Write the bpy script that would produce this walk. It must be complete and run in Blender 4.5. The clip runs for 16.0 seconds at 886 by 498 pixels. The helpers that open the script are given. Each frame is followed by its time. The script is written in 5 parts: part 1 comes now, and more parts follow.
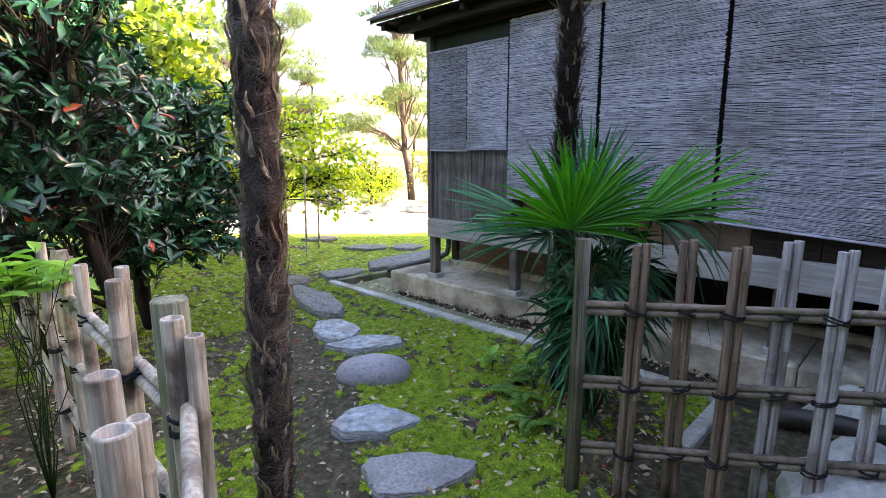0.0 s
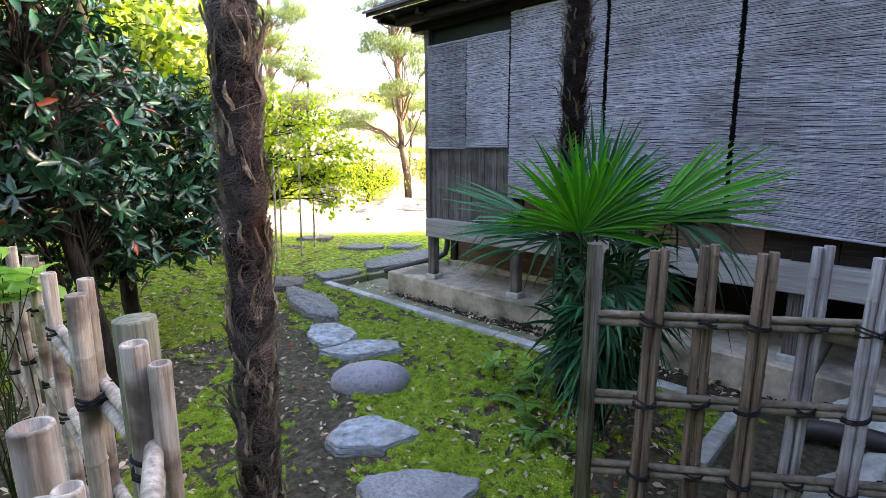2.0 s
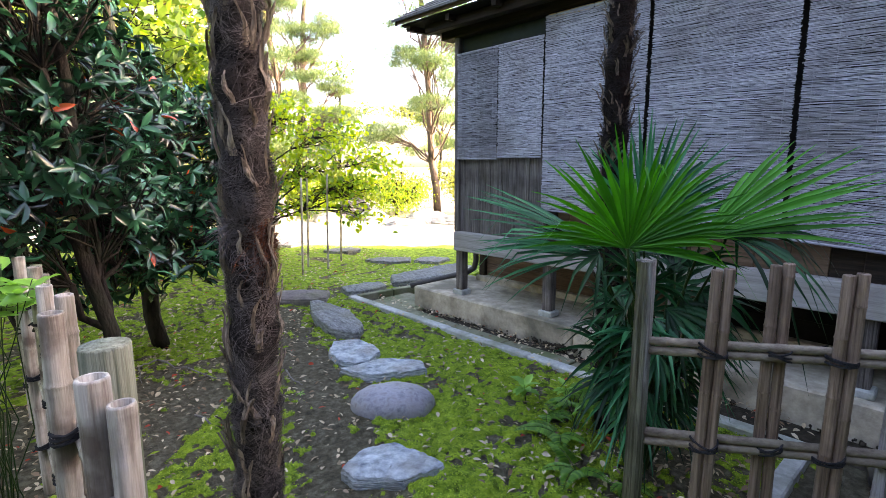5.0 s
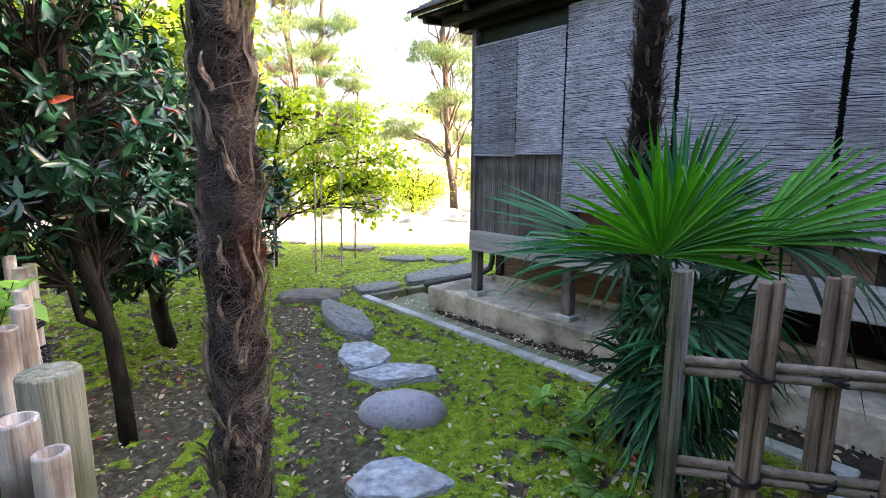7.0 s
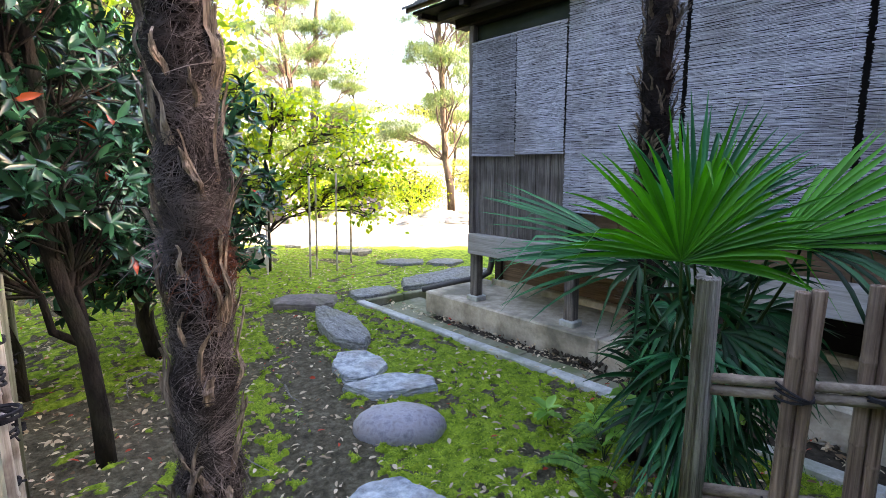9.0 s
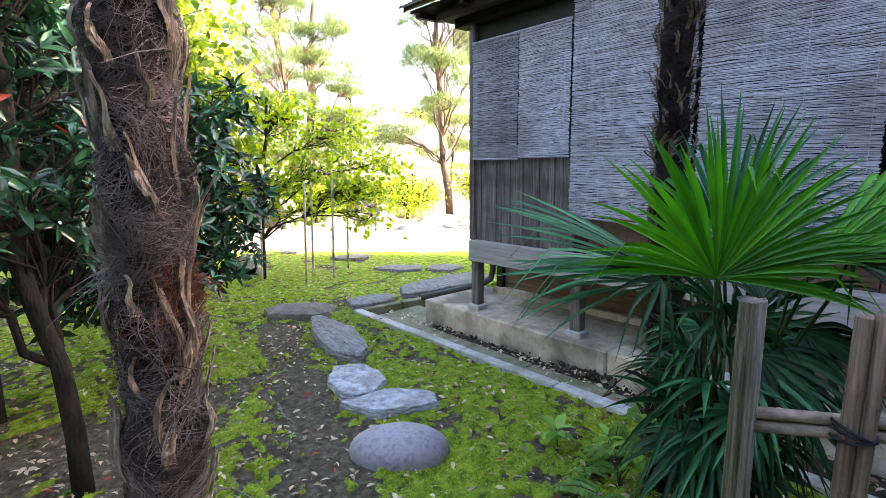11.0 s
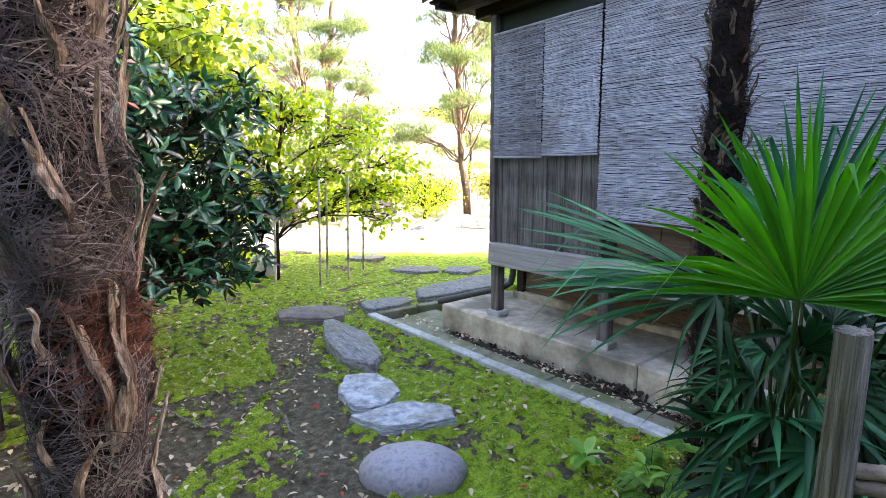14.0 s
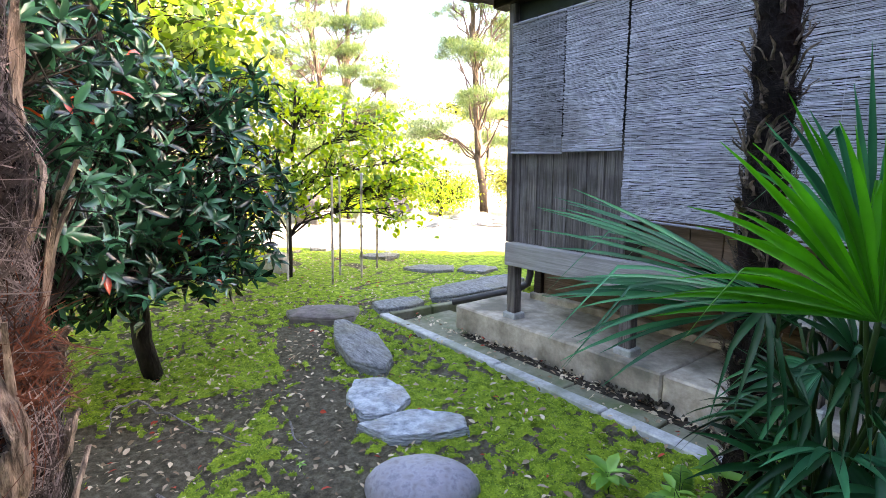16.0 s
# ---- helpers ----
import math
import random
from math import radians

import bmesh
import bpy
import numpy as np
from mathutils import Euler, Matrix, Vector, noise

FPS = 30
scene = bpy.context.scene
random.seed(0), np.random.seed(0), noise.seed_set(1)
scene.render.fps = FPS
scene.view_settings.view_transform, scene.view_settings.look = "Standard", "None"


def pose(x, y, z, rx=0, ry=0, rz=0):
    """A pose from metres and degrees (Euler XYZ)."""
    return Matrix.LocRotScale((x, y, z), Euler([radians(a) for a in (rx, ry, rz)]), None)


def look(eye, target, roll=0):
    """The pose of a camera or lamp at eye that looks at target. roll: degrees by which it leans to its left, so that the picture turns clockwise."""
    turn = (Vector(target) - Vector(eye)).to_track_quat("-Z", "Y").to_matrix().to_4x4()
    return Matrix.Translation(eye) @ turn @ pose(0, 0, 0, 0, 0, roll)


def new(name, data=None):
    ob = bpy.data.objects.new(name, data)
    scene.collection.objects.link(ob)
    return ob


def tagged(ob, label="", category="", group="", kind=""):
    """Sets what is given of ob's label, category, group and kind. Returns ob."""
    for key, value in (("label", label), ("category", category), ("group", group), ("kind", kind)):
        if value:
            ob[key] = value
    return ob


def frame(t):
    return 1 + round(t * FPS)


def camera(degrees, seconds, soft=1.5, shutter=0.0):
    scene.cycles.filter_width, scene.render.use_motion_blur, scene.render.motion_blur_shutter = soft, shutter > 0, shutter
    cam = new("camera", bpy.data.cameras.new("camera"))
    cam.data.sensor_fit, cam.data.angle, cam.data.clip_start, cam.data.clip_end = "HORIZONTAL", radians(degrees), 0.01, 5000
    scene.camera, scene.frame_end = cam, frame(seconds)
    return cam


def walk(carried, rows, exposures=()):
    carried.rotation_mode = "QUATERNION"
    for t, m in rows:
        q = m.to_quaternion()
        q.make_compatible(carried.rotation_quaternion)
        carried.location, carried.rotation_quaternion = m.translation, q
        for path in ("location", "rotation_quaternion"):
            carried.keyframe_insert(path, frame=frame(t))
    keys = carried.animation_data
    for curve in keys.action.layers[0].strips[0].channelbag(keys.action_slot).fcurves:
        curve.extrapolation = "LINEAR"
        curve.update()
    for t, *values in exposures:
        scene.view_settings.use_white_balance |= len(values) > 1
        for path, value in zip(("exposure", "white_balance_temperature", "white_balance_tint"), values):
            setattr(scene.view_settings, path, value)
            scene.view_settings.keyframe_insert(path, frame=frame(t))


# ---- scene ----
cam = camera(82.2, 16.0, 0.8)
PATH = [
    (0, (0.207, 0.24, 1.378), (1.615, 1.614, 1.015), -0.2),
    (0.5, (0.233, 0.273, 1.382), (1.645, 1.644, 1.025), -0.2),
    (1, (0.259, 0.302, 1.385), (1.672, 1.671, 1.03), -0.3),
    (1.5, (0.281, 0.332, 1.384), (1.696, 1.698, 1.022), -0.3),
    (2, (0.303, 0.356, 1.38), (1.717, 1.719, 1.007), -0.2),
    (2.5, (0.325, 0.377, 1.376), (1.736, 1.742, 0.993), -0.2),
    (3, (0.346, 0.402, 1.369), (1.753, 1.771, 0.984), -0.1),
    (3.5, (0.369, 0.42, 1.363), (1.762, 1.805, 0.991), -0.1),
    (4, (0.39, 0.44, 1.358), (1.766, 1.847, 1.004), -0.1),
    (4.5, (0.412, 0.464, 1.351), (1.769, 1.895, 1.019), -0.2),
    (5, (0.439, 0.489, 1.35), (1.78, 1.938, 1.031), -0.1),
    (7.5, (0.581, 0.62, 1.351), (1.868, 2.114, 1.017), 0.2),
    (8, (0.603, 0.648, 1.348), (1.895, 2.138, 1.015), 0.0),
    (8.5, (0.627, 0.677, 1.343), (1.923, 2.164, 1.014), -0.1),
    (9, (0.652, 0.707, 1.34), (1.951, 2.193, 1.016), -0.2),
    (11.5, (0.765, 0.871, 1.351), (2.072, 2.352, 1.04), -0.5),
    (12, (0.784, 0.897, 1.352), (2.083, 2.384, 1.038), -0.6),
    (12.5, (0.803, 0.927, 1.351), (2.094, 2.421, 1.034), -0.6),
    (13, (0.825, 0.954, 1.347), (2.106, 2.456, 1.027), -0.5),
    (13.5, (0.848, 0.979, 1.344), (2.117, 2.491, 1.023), -0.4),
    (14, (0.873, 1.002, 1.343), (2.129, 2.527, 1.029), -0.3),
    (14.5, (0.898, 1.033, 1.343), (2.139, 2.571, 1.034), -0.2),
    (15, (0.924, 1.057, 1.345), (2.147, 2.609, 1.036), -0.2),
    (15.5, (0.953, 1.086, 1.337), (2.165, 2.647, 1.027), -0.0),
    (16, (0.979, 1.111, 1.336), (2.184, 2.674, 1.011), -0.1),
]
walk(cam, [(t, look(eye, target, roll)) for t, eye, target, roll in PATH],
     ((0, 3.60, 7350, 25), (8, 3.72, 7350, 25), (16, 3.92, 7200, 25)))

# ---- light ----
SUN_AZ, SUN_EL = 135.0, 16.5
world = bpy.data.worlds.new("world")
scene.world = world
world.use_nodes = True
wn = world.node_tree.nodes
sky = wn.new("ShaderNodeTexSky")
sky.sky_type, sky.sun_disc = "NISHITA", False
sky.sun_elevation, sky.sun_rotation = radians(SUN_EL), radians(SUN_AZ)
sky.air_density, sky.dust_density, sky.ozone_density = 1.0, 2.5, 1.0
world.node_tree.links.new(sky.outputs[0], wn["Background"].inputs[0])
wn["Background"].inputs[1].default_value = 0.15
sun = new("sun", bpy.data.lights.new("sun", "SUN"))
sun.data.energy, sun.data.angle, sun.data.color = 3.1, radians(0.6), (1.0, 0.90, 0.74)
sun_way = Vector((math.sin(radians(SUN_AZ)) * math.cos(radians(SUN_EL)), math.cos(radians(SUN_AZ)) * math.cos(radians(SUN_EL)), math.sin(radians(SUN_EL))))
sun.matrix_world = look(sun_way * 50, (0, 0, 0))


# ---- materials ----
def material(name, c1, c2, scale=8.0, rough=0.8, bump=0.3, bscale=40.0, stretch=(1, 1, 1), stain=None, stain_scale=1.5, stain_amount=0.6,
             metal=0.0, spread=0.0, spec=0.12, bump_size=0.01):
    """Two colours mixed by grain, a stain at a larger scale, a change of value from piece to piece, and relief."""
    m = bpy.data.materials.new(name)
    m.use_nodes = True
    nt = m.node_tree
    n, l = nt.nodes, nt.links
    b = n["Principled BSDF"]
    b.inputs["Metallic"].default_value = metal
    b.inputs["Specular IOR Level"].default_value = spec
    tc = n.new("ShaderNodeTexCoord")
    mp = n.new("ShaderNodeMapping")
    mp.inputs["Scale"].default_value = stretch
    l.new(tc.outputs["Object"], mp.inputs["Vector"])
    g = n.new("ShaderNodeTexNoise")
    g.inputs["Scale"].default_value, g.inputs["Detail"].default_value, g.inputs["Roughness"].default_value = scale, 8.0, 0.65
    l.new(mp.outputs[0], g.inputs["Vector"])
    r = n.new("ShaderNodeValToRGB")
    r.color_ramp.elements[0].position, r.color_ramp.elements[1].position = 0.32, 0.68
    r.color_ramp.elements[0].color, r.color_ramp.elements[1].color = (*c1, 1), (*c2, 1)
    l.new(g.outputs["Fac"], r.inputs[0])
    out = r.outputs[0]
    if stain:
        s = n.new("ShaderNodeTexNoise")
        s.inputs["Scale"].default_value, s.inputs["Detail"].default_value = stain_scale, 6.0
        l.new(tc.outputs["Object"], s.inputs["Vector"])
        sr = n.new("ShaderNodeValToRGB")
        sr.color_ramp.elements[0].position, sr.color_ramp.elements[1].position = 0.48, 0.66
        sr.color_ramp.elements[1].color = (stain_amount, stain_amount, stain_amount, 1)
        l.new(s.outputs["Fac"], sr.inputs[0])
        mx = n.new("ShaderNodeMix")
        mx.data_type = "RGBA"
        l.new(sr.outputs[0], mx.inputs[0])
        l.new(out, mx.inputs[6])
        mx.inputs[7].default_value = (*stain, 1)
        out = mx.outputs[2]
    if spread:
        oi = n.new("ShaderNodeObjectInfo")
        ge = n.new("ShaderNodeNewGeometry")
        ad = n.new("ShaderNodeMath")
        ad.operation = "ADD"
        l.new(oi.outputs["Random"], ad.inputs[0])
        l.new(ge.outputs["Random Per Island"], ad.inputs[1])
        mr = n.new("ShaderNodeMapRange")
        mr.inputs[2].default_value = 2.0
        mr.inputs[3].default_value, mr.inputs[4].default_value = max(0.03, 1 - spread), 1 + spread
        l.new(ad.outputs[0], mr.inputs[0])
        hs = n.new("ShaderNodeHueSaturation")
        l.new(mr.outputs[0], hs.inputs["Value"])
        l.new(out, hs.inputs["Color"])
        out = hs.outputs[0]
    l.new(out, b.inputs["Base Color"])
    rr = n.new("ShaderNodeMapRange")
    rr.inputs[3].default_value, rr.inputs[4].default_value = max(0.05, rough - 0.12), min(1, rough + 0.12)
    l.new(g.outputs["Fac"], rr.inputs[0])
    l.new(rr.outputs[0], b.inputs["Roughness"])
    if bump:
        f = n.new("ShaderNodeTexNoise")
        f.inputs["Scale"].default_value, f.inputs["Detail"].default_value = bscale, 8.0
        l.new(mp.outputs[0], f.inputs["Vector"])
        bp = n.new("ShaderNodeBump")
        bp.inputs["Strength"].default_value, bp.inputs["Distance"].default_value = bump, bump_size
        l.new(f.outputs["Fac"], bp.inputs["Height"])
        l.new(bp.outputs[0], b.inputs["Normal"])
    return m


def leaf_material(name, c1, c2, rough=0.35, through_light=0.35, odd=None, odd_share=0.0, spec=0.5):
    """A leaf: colour that differs from leaf to leaf, a gloss, and light that passes through."""
    m = bpy.data.materials.new(name)
    m.use_nodes = True
    n, l = m.node_tree.nodes, m.node_tree.links
    b = n["Principled BSDF"]
    ge = n.new("ShaderNodeNewGeometry")
    r = n.new("ShaderNodeValToRGB")
    r.color_ramp.elements[0].color, r.color_ramp.elements[1].color = (*c1, 1), (*c2, 1)
    if odd:
        r.color_ramp.elements[1].position = 1 - odd_share - 0.001
        e = r.color_ramp.elements.new(1 - odd_share)
        e.color = (*odd, 1)
    oi = n.new("ShaderNodeObjectInfo")
    ad = n.new("ShaderNodeMath")
    ad.operation = "ADD"
    l.new(ge.outputs["Random Per Island"], ad.inputs[0])
    l.new(oi.outputs["Random"], ad.inputs[1])
    fr = n.new("ShaderNodeMath")
    fr.operation = "FRACT"
    l.new(ad.outputs[0], fr.inputs[0])
    l.new(fr.outputs[0], r.inputs[0])
    tc = n.new("ShaderNodeTexCoord")
    g = n.new("ShaderNodeTexNoise")
    g.inputs["Scale"].default_value, g.inputs["Detail"].default_value = 14.0, 4.0
    l.new(tc.outputs["Object"], g.inputs["Vector"])
    mr = n.new("ShaderNodeMapRange")
    mr.inputs[3].default_value, mr.inputs[4].default_value = 0.6, 1.4
    l.new(g.outputs["Fac"], mr.inputs[0])
    hs = n.new("ShaderNodeHueSaturation")
    l.new(mr.outputs[0], hs.inputs["Value"])
    l.new(r.outputs[0], hs.inputs["Color"])
    l.new(hs.outputs[0], b.inputs["Base Color"])
    b.inputs["Roughness"].default_value = rough
    b.inputs["Specular IOR Level"].default_value = spec
    t = n.new("ShaderNodeBsdfTranslucent")
    t2 = n.new("ShaderNodeHueSaturation")
    t2.inputs["Value"].default_value, t2.inputs["Saturation"].default_value = 2.2, 1.1
    l.new(hs.outputs[0], t2.inputs["Color"])
    l.new(t2.outputs[0], t.inputs["Color"])
    mix = n.new("ShaderNodeMixShader")
    mix.inputs[0].default_value = through_light
    l.new(b.outputs[0], mix.inputs[1])
    l.new(t.outputs[0], mix.inputs[2])
    l.new(mix.outputs[0], n["Material Output"].inputs["Surface"])
    return m


M_SLATE = material("blue_slate", (0.10, 0.13, 0.16), (0.50, 0.56, 0.61), 14, 0.6, 1.0, 24, (1, 1, 4), (0.22, 0.205, 0.18), 5, 0.6, spread=0.08, bump_size=0.03, spec=0.4)
M_SLATE_DARK = material("layered_schist", (0.09, 0.095, 0.105), (0.36, 0.38, 0.40), 8, 0.65, 1.0, 22, (7, 1.4, 6), (0.22, 0.22, 0.16), 4, 0.5, bump_size=0.03)
M_GRANITE = material("grey_granite", (0.16, 0.165, 0.18), (0.36, 0.37, 0.38), 60, 0.75, 0.5, 90, (1, 1, 1), (0.14, 0.14, 0.14), 5, 0.5)
M_ROUND = material("smooth_river_stone", (0.13, 0.13, 0.165), (0.36, 0.36, 0.41), 22, 0.5, 0.3, 60, (1, 1, 1), (0.12, 0.11, 0.12), 22, 0.8, spec=0.4)
M_BROWNSTONE = material("brown_stone", (0.10, 0.09, 0.09), (0.22, 0.19, 0.19), 9, 0.8, 0.8, 25, (1, 1, 1), (0.09, 0.10, 0.05), 3, 0.5, bump_size=0.02)
M_PALE_ROCK = material("pale_rock", (0.30, 0.28, 0.24), (0.48, 0.45, 0.40), 6, 0.8, 0.9, 12, (1, 1, 1), (0.2, 0.2, 0.12), 2, 0.5, bump_size=0.04)
M_CONCRETE = material("old_concrete", (0.29, 0.25, 0.195), (0.52, 0.46, 0.375), 14, 0.85, 0.35, 80, (1, 1, 1), (0.085, 0.08, 0.06), 2.6, 0.8)
M_KERB = material("worn_kerb_stone", (0.30, 0.31, 0.30), (0.50, 0.51, 0.50), 26, 0.8, 0.35, 70, (1, 1, 1), (0.15, 0.17, 0.11), 3.5, 0.6, spread=0.1)
M_PAVING = material("algae_paving", (0.13, 0.14, 0.09), (0.26, 0.25, 0.18), 12, 0.85, 0.35, 60, (1, 1, 1), (0.10, 0.13, 0.05), 4, 0.7, spread=0.1)
M_WOOD_GREY = material("weathered_board", (0.045, 0.036, 0.032), (0.25, 0.22, 0.205), 5, 0.85, 0.8, 12, (26, 26, 0.6), (0.04, 0.032, 0.027), 6, 0.5, spread=0.34)
M_BEAM = material("silvered_beam", (0.24, 0.22, 0.21), (0.40, 0.38, 0.37), 5, 0.8, 0.4, 10, (14, 0.6, 14), (0.2, 0.17, 0.15), 3, 0.4)
M_WOOD_DARK = material("dark_timber", (0.012, 0.009, 0.007), (0.040, 0.027, 0.020), 5, 0.8, 0.4, 12, (10, 0.8, 10), (0.02, 0.016, 0.013), 3, 0.5, spread=0.15)
M_WOOD_BROWN = material("brown_board", (0.085, 0.052, 0.032), (0.19, 0.125, 0.085), 5, 0.75, 0.4, 12, (10, 0.6, 10), (0.06, 0.042, 0.03), 3, 0.5, spread=0.15)
M_BATTEN = material("new_batten", (0.42, 0.25, 0.09), (0.60, 0.39, 0.17), 6, 0.6, 0.2, 20, (8, 0.8, 8))
M_ROOF = material("roof_shingle", (0.05, 0.048, 0.046), (0.13, 0.125, 0.12), 8, 0.8, 0.5, 30, (1, 6, 1))
# near-black that paints deep shade into hidden and underside boards
M_BLACK = material("shade_black_board", (0.004, 0.0035, 0.0035), (0.012, 0.010, 0.010), 6, 0.8, 0.2, 20)
M_GLASSY = material("dark_panel", (0.006, 0.009, 0.009), (0.018, 0.026, 0.025), 3, 0.35, 0.05, 20, spec=0.12)
M_SLAT = material("reed_slat", (0.20, 0.20, 0.235), (0.50, 0.49, 0.555), 4, 0.7, 0.25, 30, (1, 3, 30), (0.14, 0.12, 0.115), 2.2, 0.45, spread=0.50)
M_STRING = material("dark_cord", (0.012, 0.012, 0.015), (0.03, 0.03, 0.035), 40, 0.9, 0.4, 120)
M_POST = material("weathered_post", (0.09, 0.08, 0.072), (0.42, 0.40, 0.375), 5, 0.85, 1.0, 14, (26, 26, 0.5), (0.08, 0.078, 0.06), 5, 0.45)
M_POST_GREEN = material("algae_post", (0.11, 0.115, 0.08), (0.33, 0.34, 0.26), 5, 0.85, 0.7, 14, (12, 12, 0.6), (0.085, 0.11, 0.05), 5, 0.65)
M_BAMBOO_BROWN = material("silvered_split_bamboo", (0.19, 0.16, 0.15), (0.62, 0.60, 0.64), 4, 0.55, 0.4, 16, (26, 26, 0.8), (0.10, 0.06, 0.045), 3.5, 0.6, spread=0.3, spec=0.4)
M_BAMBOO_TAN = material("brown_split_bamboo", (0.06, 0.036, 0.026), (0.30, 0.215, 0.165), 4, 0.55, 0.4, 16, (26, 26, 0.8), (0.05, 0.03, 0.022), 5, 0.6, spread=0.3, spec=0.3)
M_BAMBOO_RAIL = material("aged_bamboo_rail", (0.10, 0.075, 0.06), (0.30, 0.25, 0.20), 4, 0.6, 0.3, 16, (5, 5, 12), (0.14, 0.13, 0.09), 4, 0.5, spread=0.2)
M_BAMBOO_PALE = material("bleached_bamboo", (0.20, 0.165, 0.135), (0.58, 0.54, 0.48), 5, 0.5, 0.3, 18, (14, 14, 0.9), (0.085, 0.055, 0.042), 9, 0.85, spread=0.2, spec=0.4)
M_SOIL = material("dark_soil", (0.012, 0.010, 0.007), (0.065, 0.053, 0.040), 20, 0.95, 0.6, 60)
M_BARK = material("dark_bark", (0.004, 0.0032, 0.0028), (0.034, 0.027, 0.022), 14, 0.9, 0.9, 40, (1, 1, 0.4), (0.03, 0.036, 0.02), 5, 0.4, bump_size=0.02)
M_PINE_BARK = material("pine_bark", (0.05, 0.036, 0.028), (0.16, 0.120, 0.092), 7, 0.9, 0.9, 14, (1, 1, 0.5), (0.05, 0.035, 0.03), 4, 0.5, bump_size=0.03)
M_FIBRE = material("palm_fibre", (0.048, 0.041, 0.041), (0.160, 0.136, 0.135), 9, 0.8, 0.4, 60, spread=0.8, spec=0.08)
# shaded copy of palm_fibre: the shade is put into the colour
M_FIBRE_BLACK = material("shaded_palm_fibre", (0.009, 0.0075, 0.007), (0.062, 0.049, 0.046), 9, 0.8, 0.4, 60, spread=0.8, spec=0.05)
M_FIBRE_PALE = material("bleached_palm_fibre", (0.13, 0.108, 0.104), (0.36, 0.30, 0.285), 9, 0.8, 0.4, 60, spread=0.5, spec=0.08)
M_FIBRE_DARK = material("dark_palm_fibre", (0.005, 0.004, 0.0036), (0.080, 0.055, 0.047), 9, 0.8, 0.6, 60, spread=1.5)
M_FIBRE_RED = material("rusty_palm_fibre", (0.055, 0.018, 0.010), (0.20, 0.075, 0.042), 9, 0.8, 0.5, 60, spread=0.9, spec=0.08)
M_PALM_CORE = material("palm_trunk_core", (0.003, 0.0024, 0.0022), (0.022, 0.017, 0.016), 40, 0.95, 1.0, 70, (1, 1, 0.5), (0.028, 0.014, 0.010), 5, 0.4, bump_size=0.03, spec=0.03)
M_STUB = material("dry_leaf_base", (0.06, 0.042, 0.032), (0.48, 0.375, 0.29), 4, 0.75, 0.6, 20, (40, 40, 1.6), (0.05, 0.034, 0.027), 14, 0.6, spread=0.55)
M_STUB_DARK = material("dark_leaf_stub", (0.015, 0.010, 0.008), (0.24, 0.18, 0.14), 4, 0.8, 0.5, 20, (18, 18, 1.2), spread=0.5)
M_LITTER = leaf_material("fallen_leaf", (0.16, 0.09, 0.045), (0.62, 0.52, 0.36), 0.7, 0.1, (0.42, 0.05, 0.02), 0.05)
M_MOSS = leaf_material("moss_blade", (0.045, 0.10, 0.007), (0.36, 0.50, 0.038), 0.8, 0.2)
M_FROND = leaf_material("fan_palm_leaf", (0.014, 0.125, 0.010), (0.050, 0.270, 0.022), 0.42, 0.22, spec=0.3)
# deep green leaf, darkened further to carry the shade inside the palm
M_FROND_DEEP = leaf_material("deep_shaded_palm_leaf", (0.002, 0.018, 0.006), (0.012, 0.088, 0.030), 0.42, 0.10, spec=0.22)
M_FROND_BLUE = leaf_material("blue_green_palm_leaf", (0.006, 0.070, 0.030), (0.036, 0.215, 0.090), 0.38, 0.15, spec=0.35)
M_GLOSSY = leaf_material("glossy_leaf", (0.001, 0.008, 0.004), (0.036, 0.145, 0.066), 0.22, 0.05, (0.45, 0.055, 0.02), 0.008, 0.5)
M_MAPLE = leaf_material("maple_leaf", (0.06, 0.14, 0.012), (0.30, 0.37, 0.03), 0.5, 0.45)
M_PINE = leaf_material("pine_needle", (0.03, 0.07, 0.02), (0.14, 0.19, 0.05), 0.5, 0.3)
M_YELLOW = leaf_material("sunny_leaf", (0.07, 0.11, 0.014), (0.27, 0.27, 0.04), 0.5, 0.4)
M_DEEP = leaf_material("wood_leaf", (0.02, 0.05, 0.010), (0.17, 0.25, 0.03), 0.45, 0.4)
M_FERN = leaf_material("fern_leaf", (0.05, 0.15, 0.02), (0.14, 0.30, 0.04), 0.5, 0.35)
M_FRESH = leaf_material("fresh_leaf", (0.08, 0.22, 0.03), (0.22, 0.42, 0.07), 0.4, 0.3)
M_STEM = material("green_stem", (0.008, 0.022, 0.006), (0.03, 0.06, 0.016), 10, 0.5, 0.1, 30)
M_PIPE = material("dark_pipe", (0.02, 0.018, 0.018), (0.05, 0.045, 0.045), 6, 0.5, 0.1, 30, spec=0.4)
M_YFRUIT = material("yellow_fruit", (0.55, 0.40, 0.02), (0.75, 0.55, 0.05), 12, 0.5, 0.1, 30)


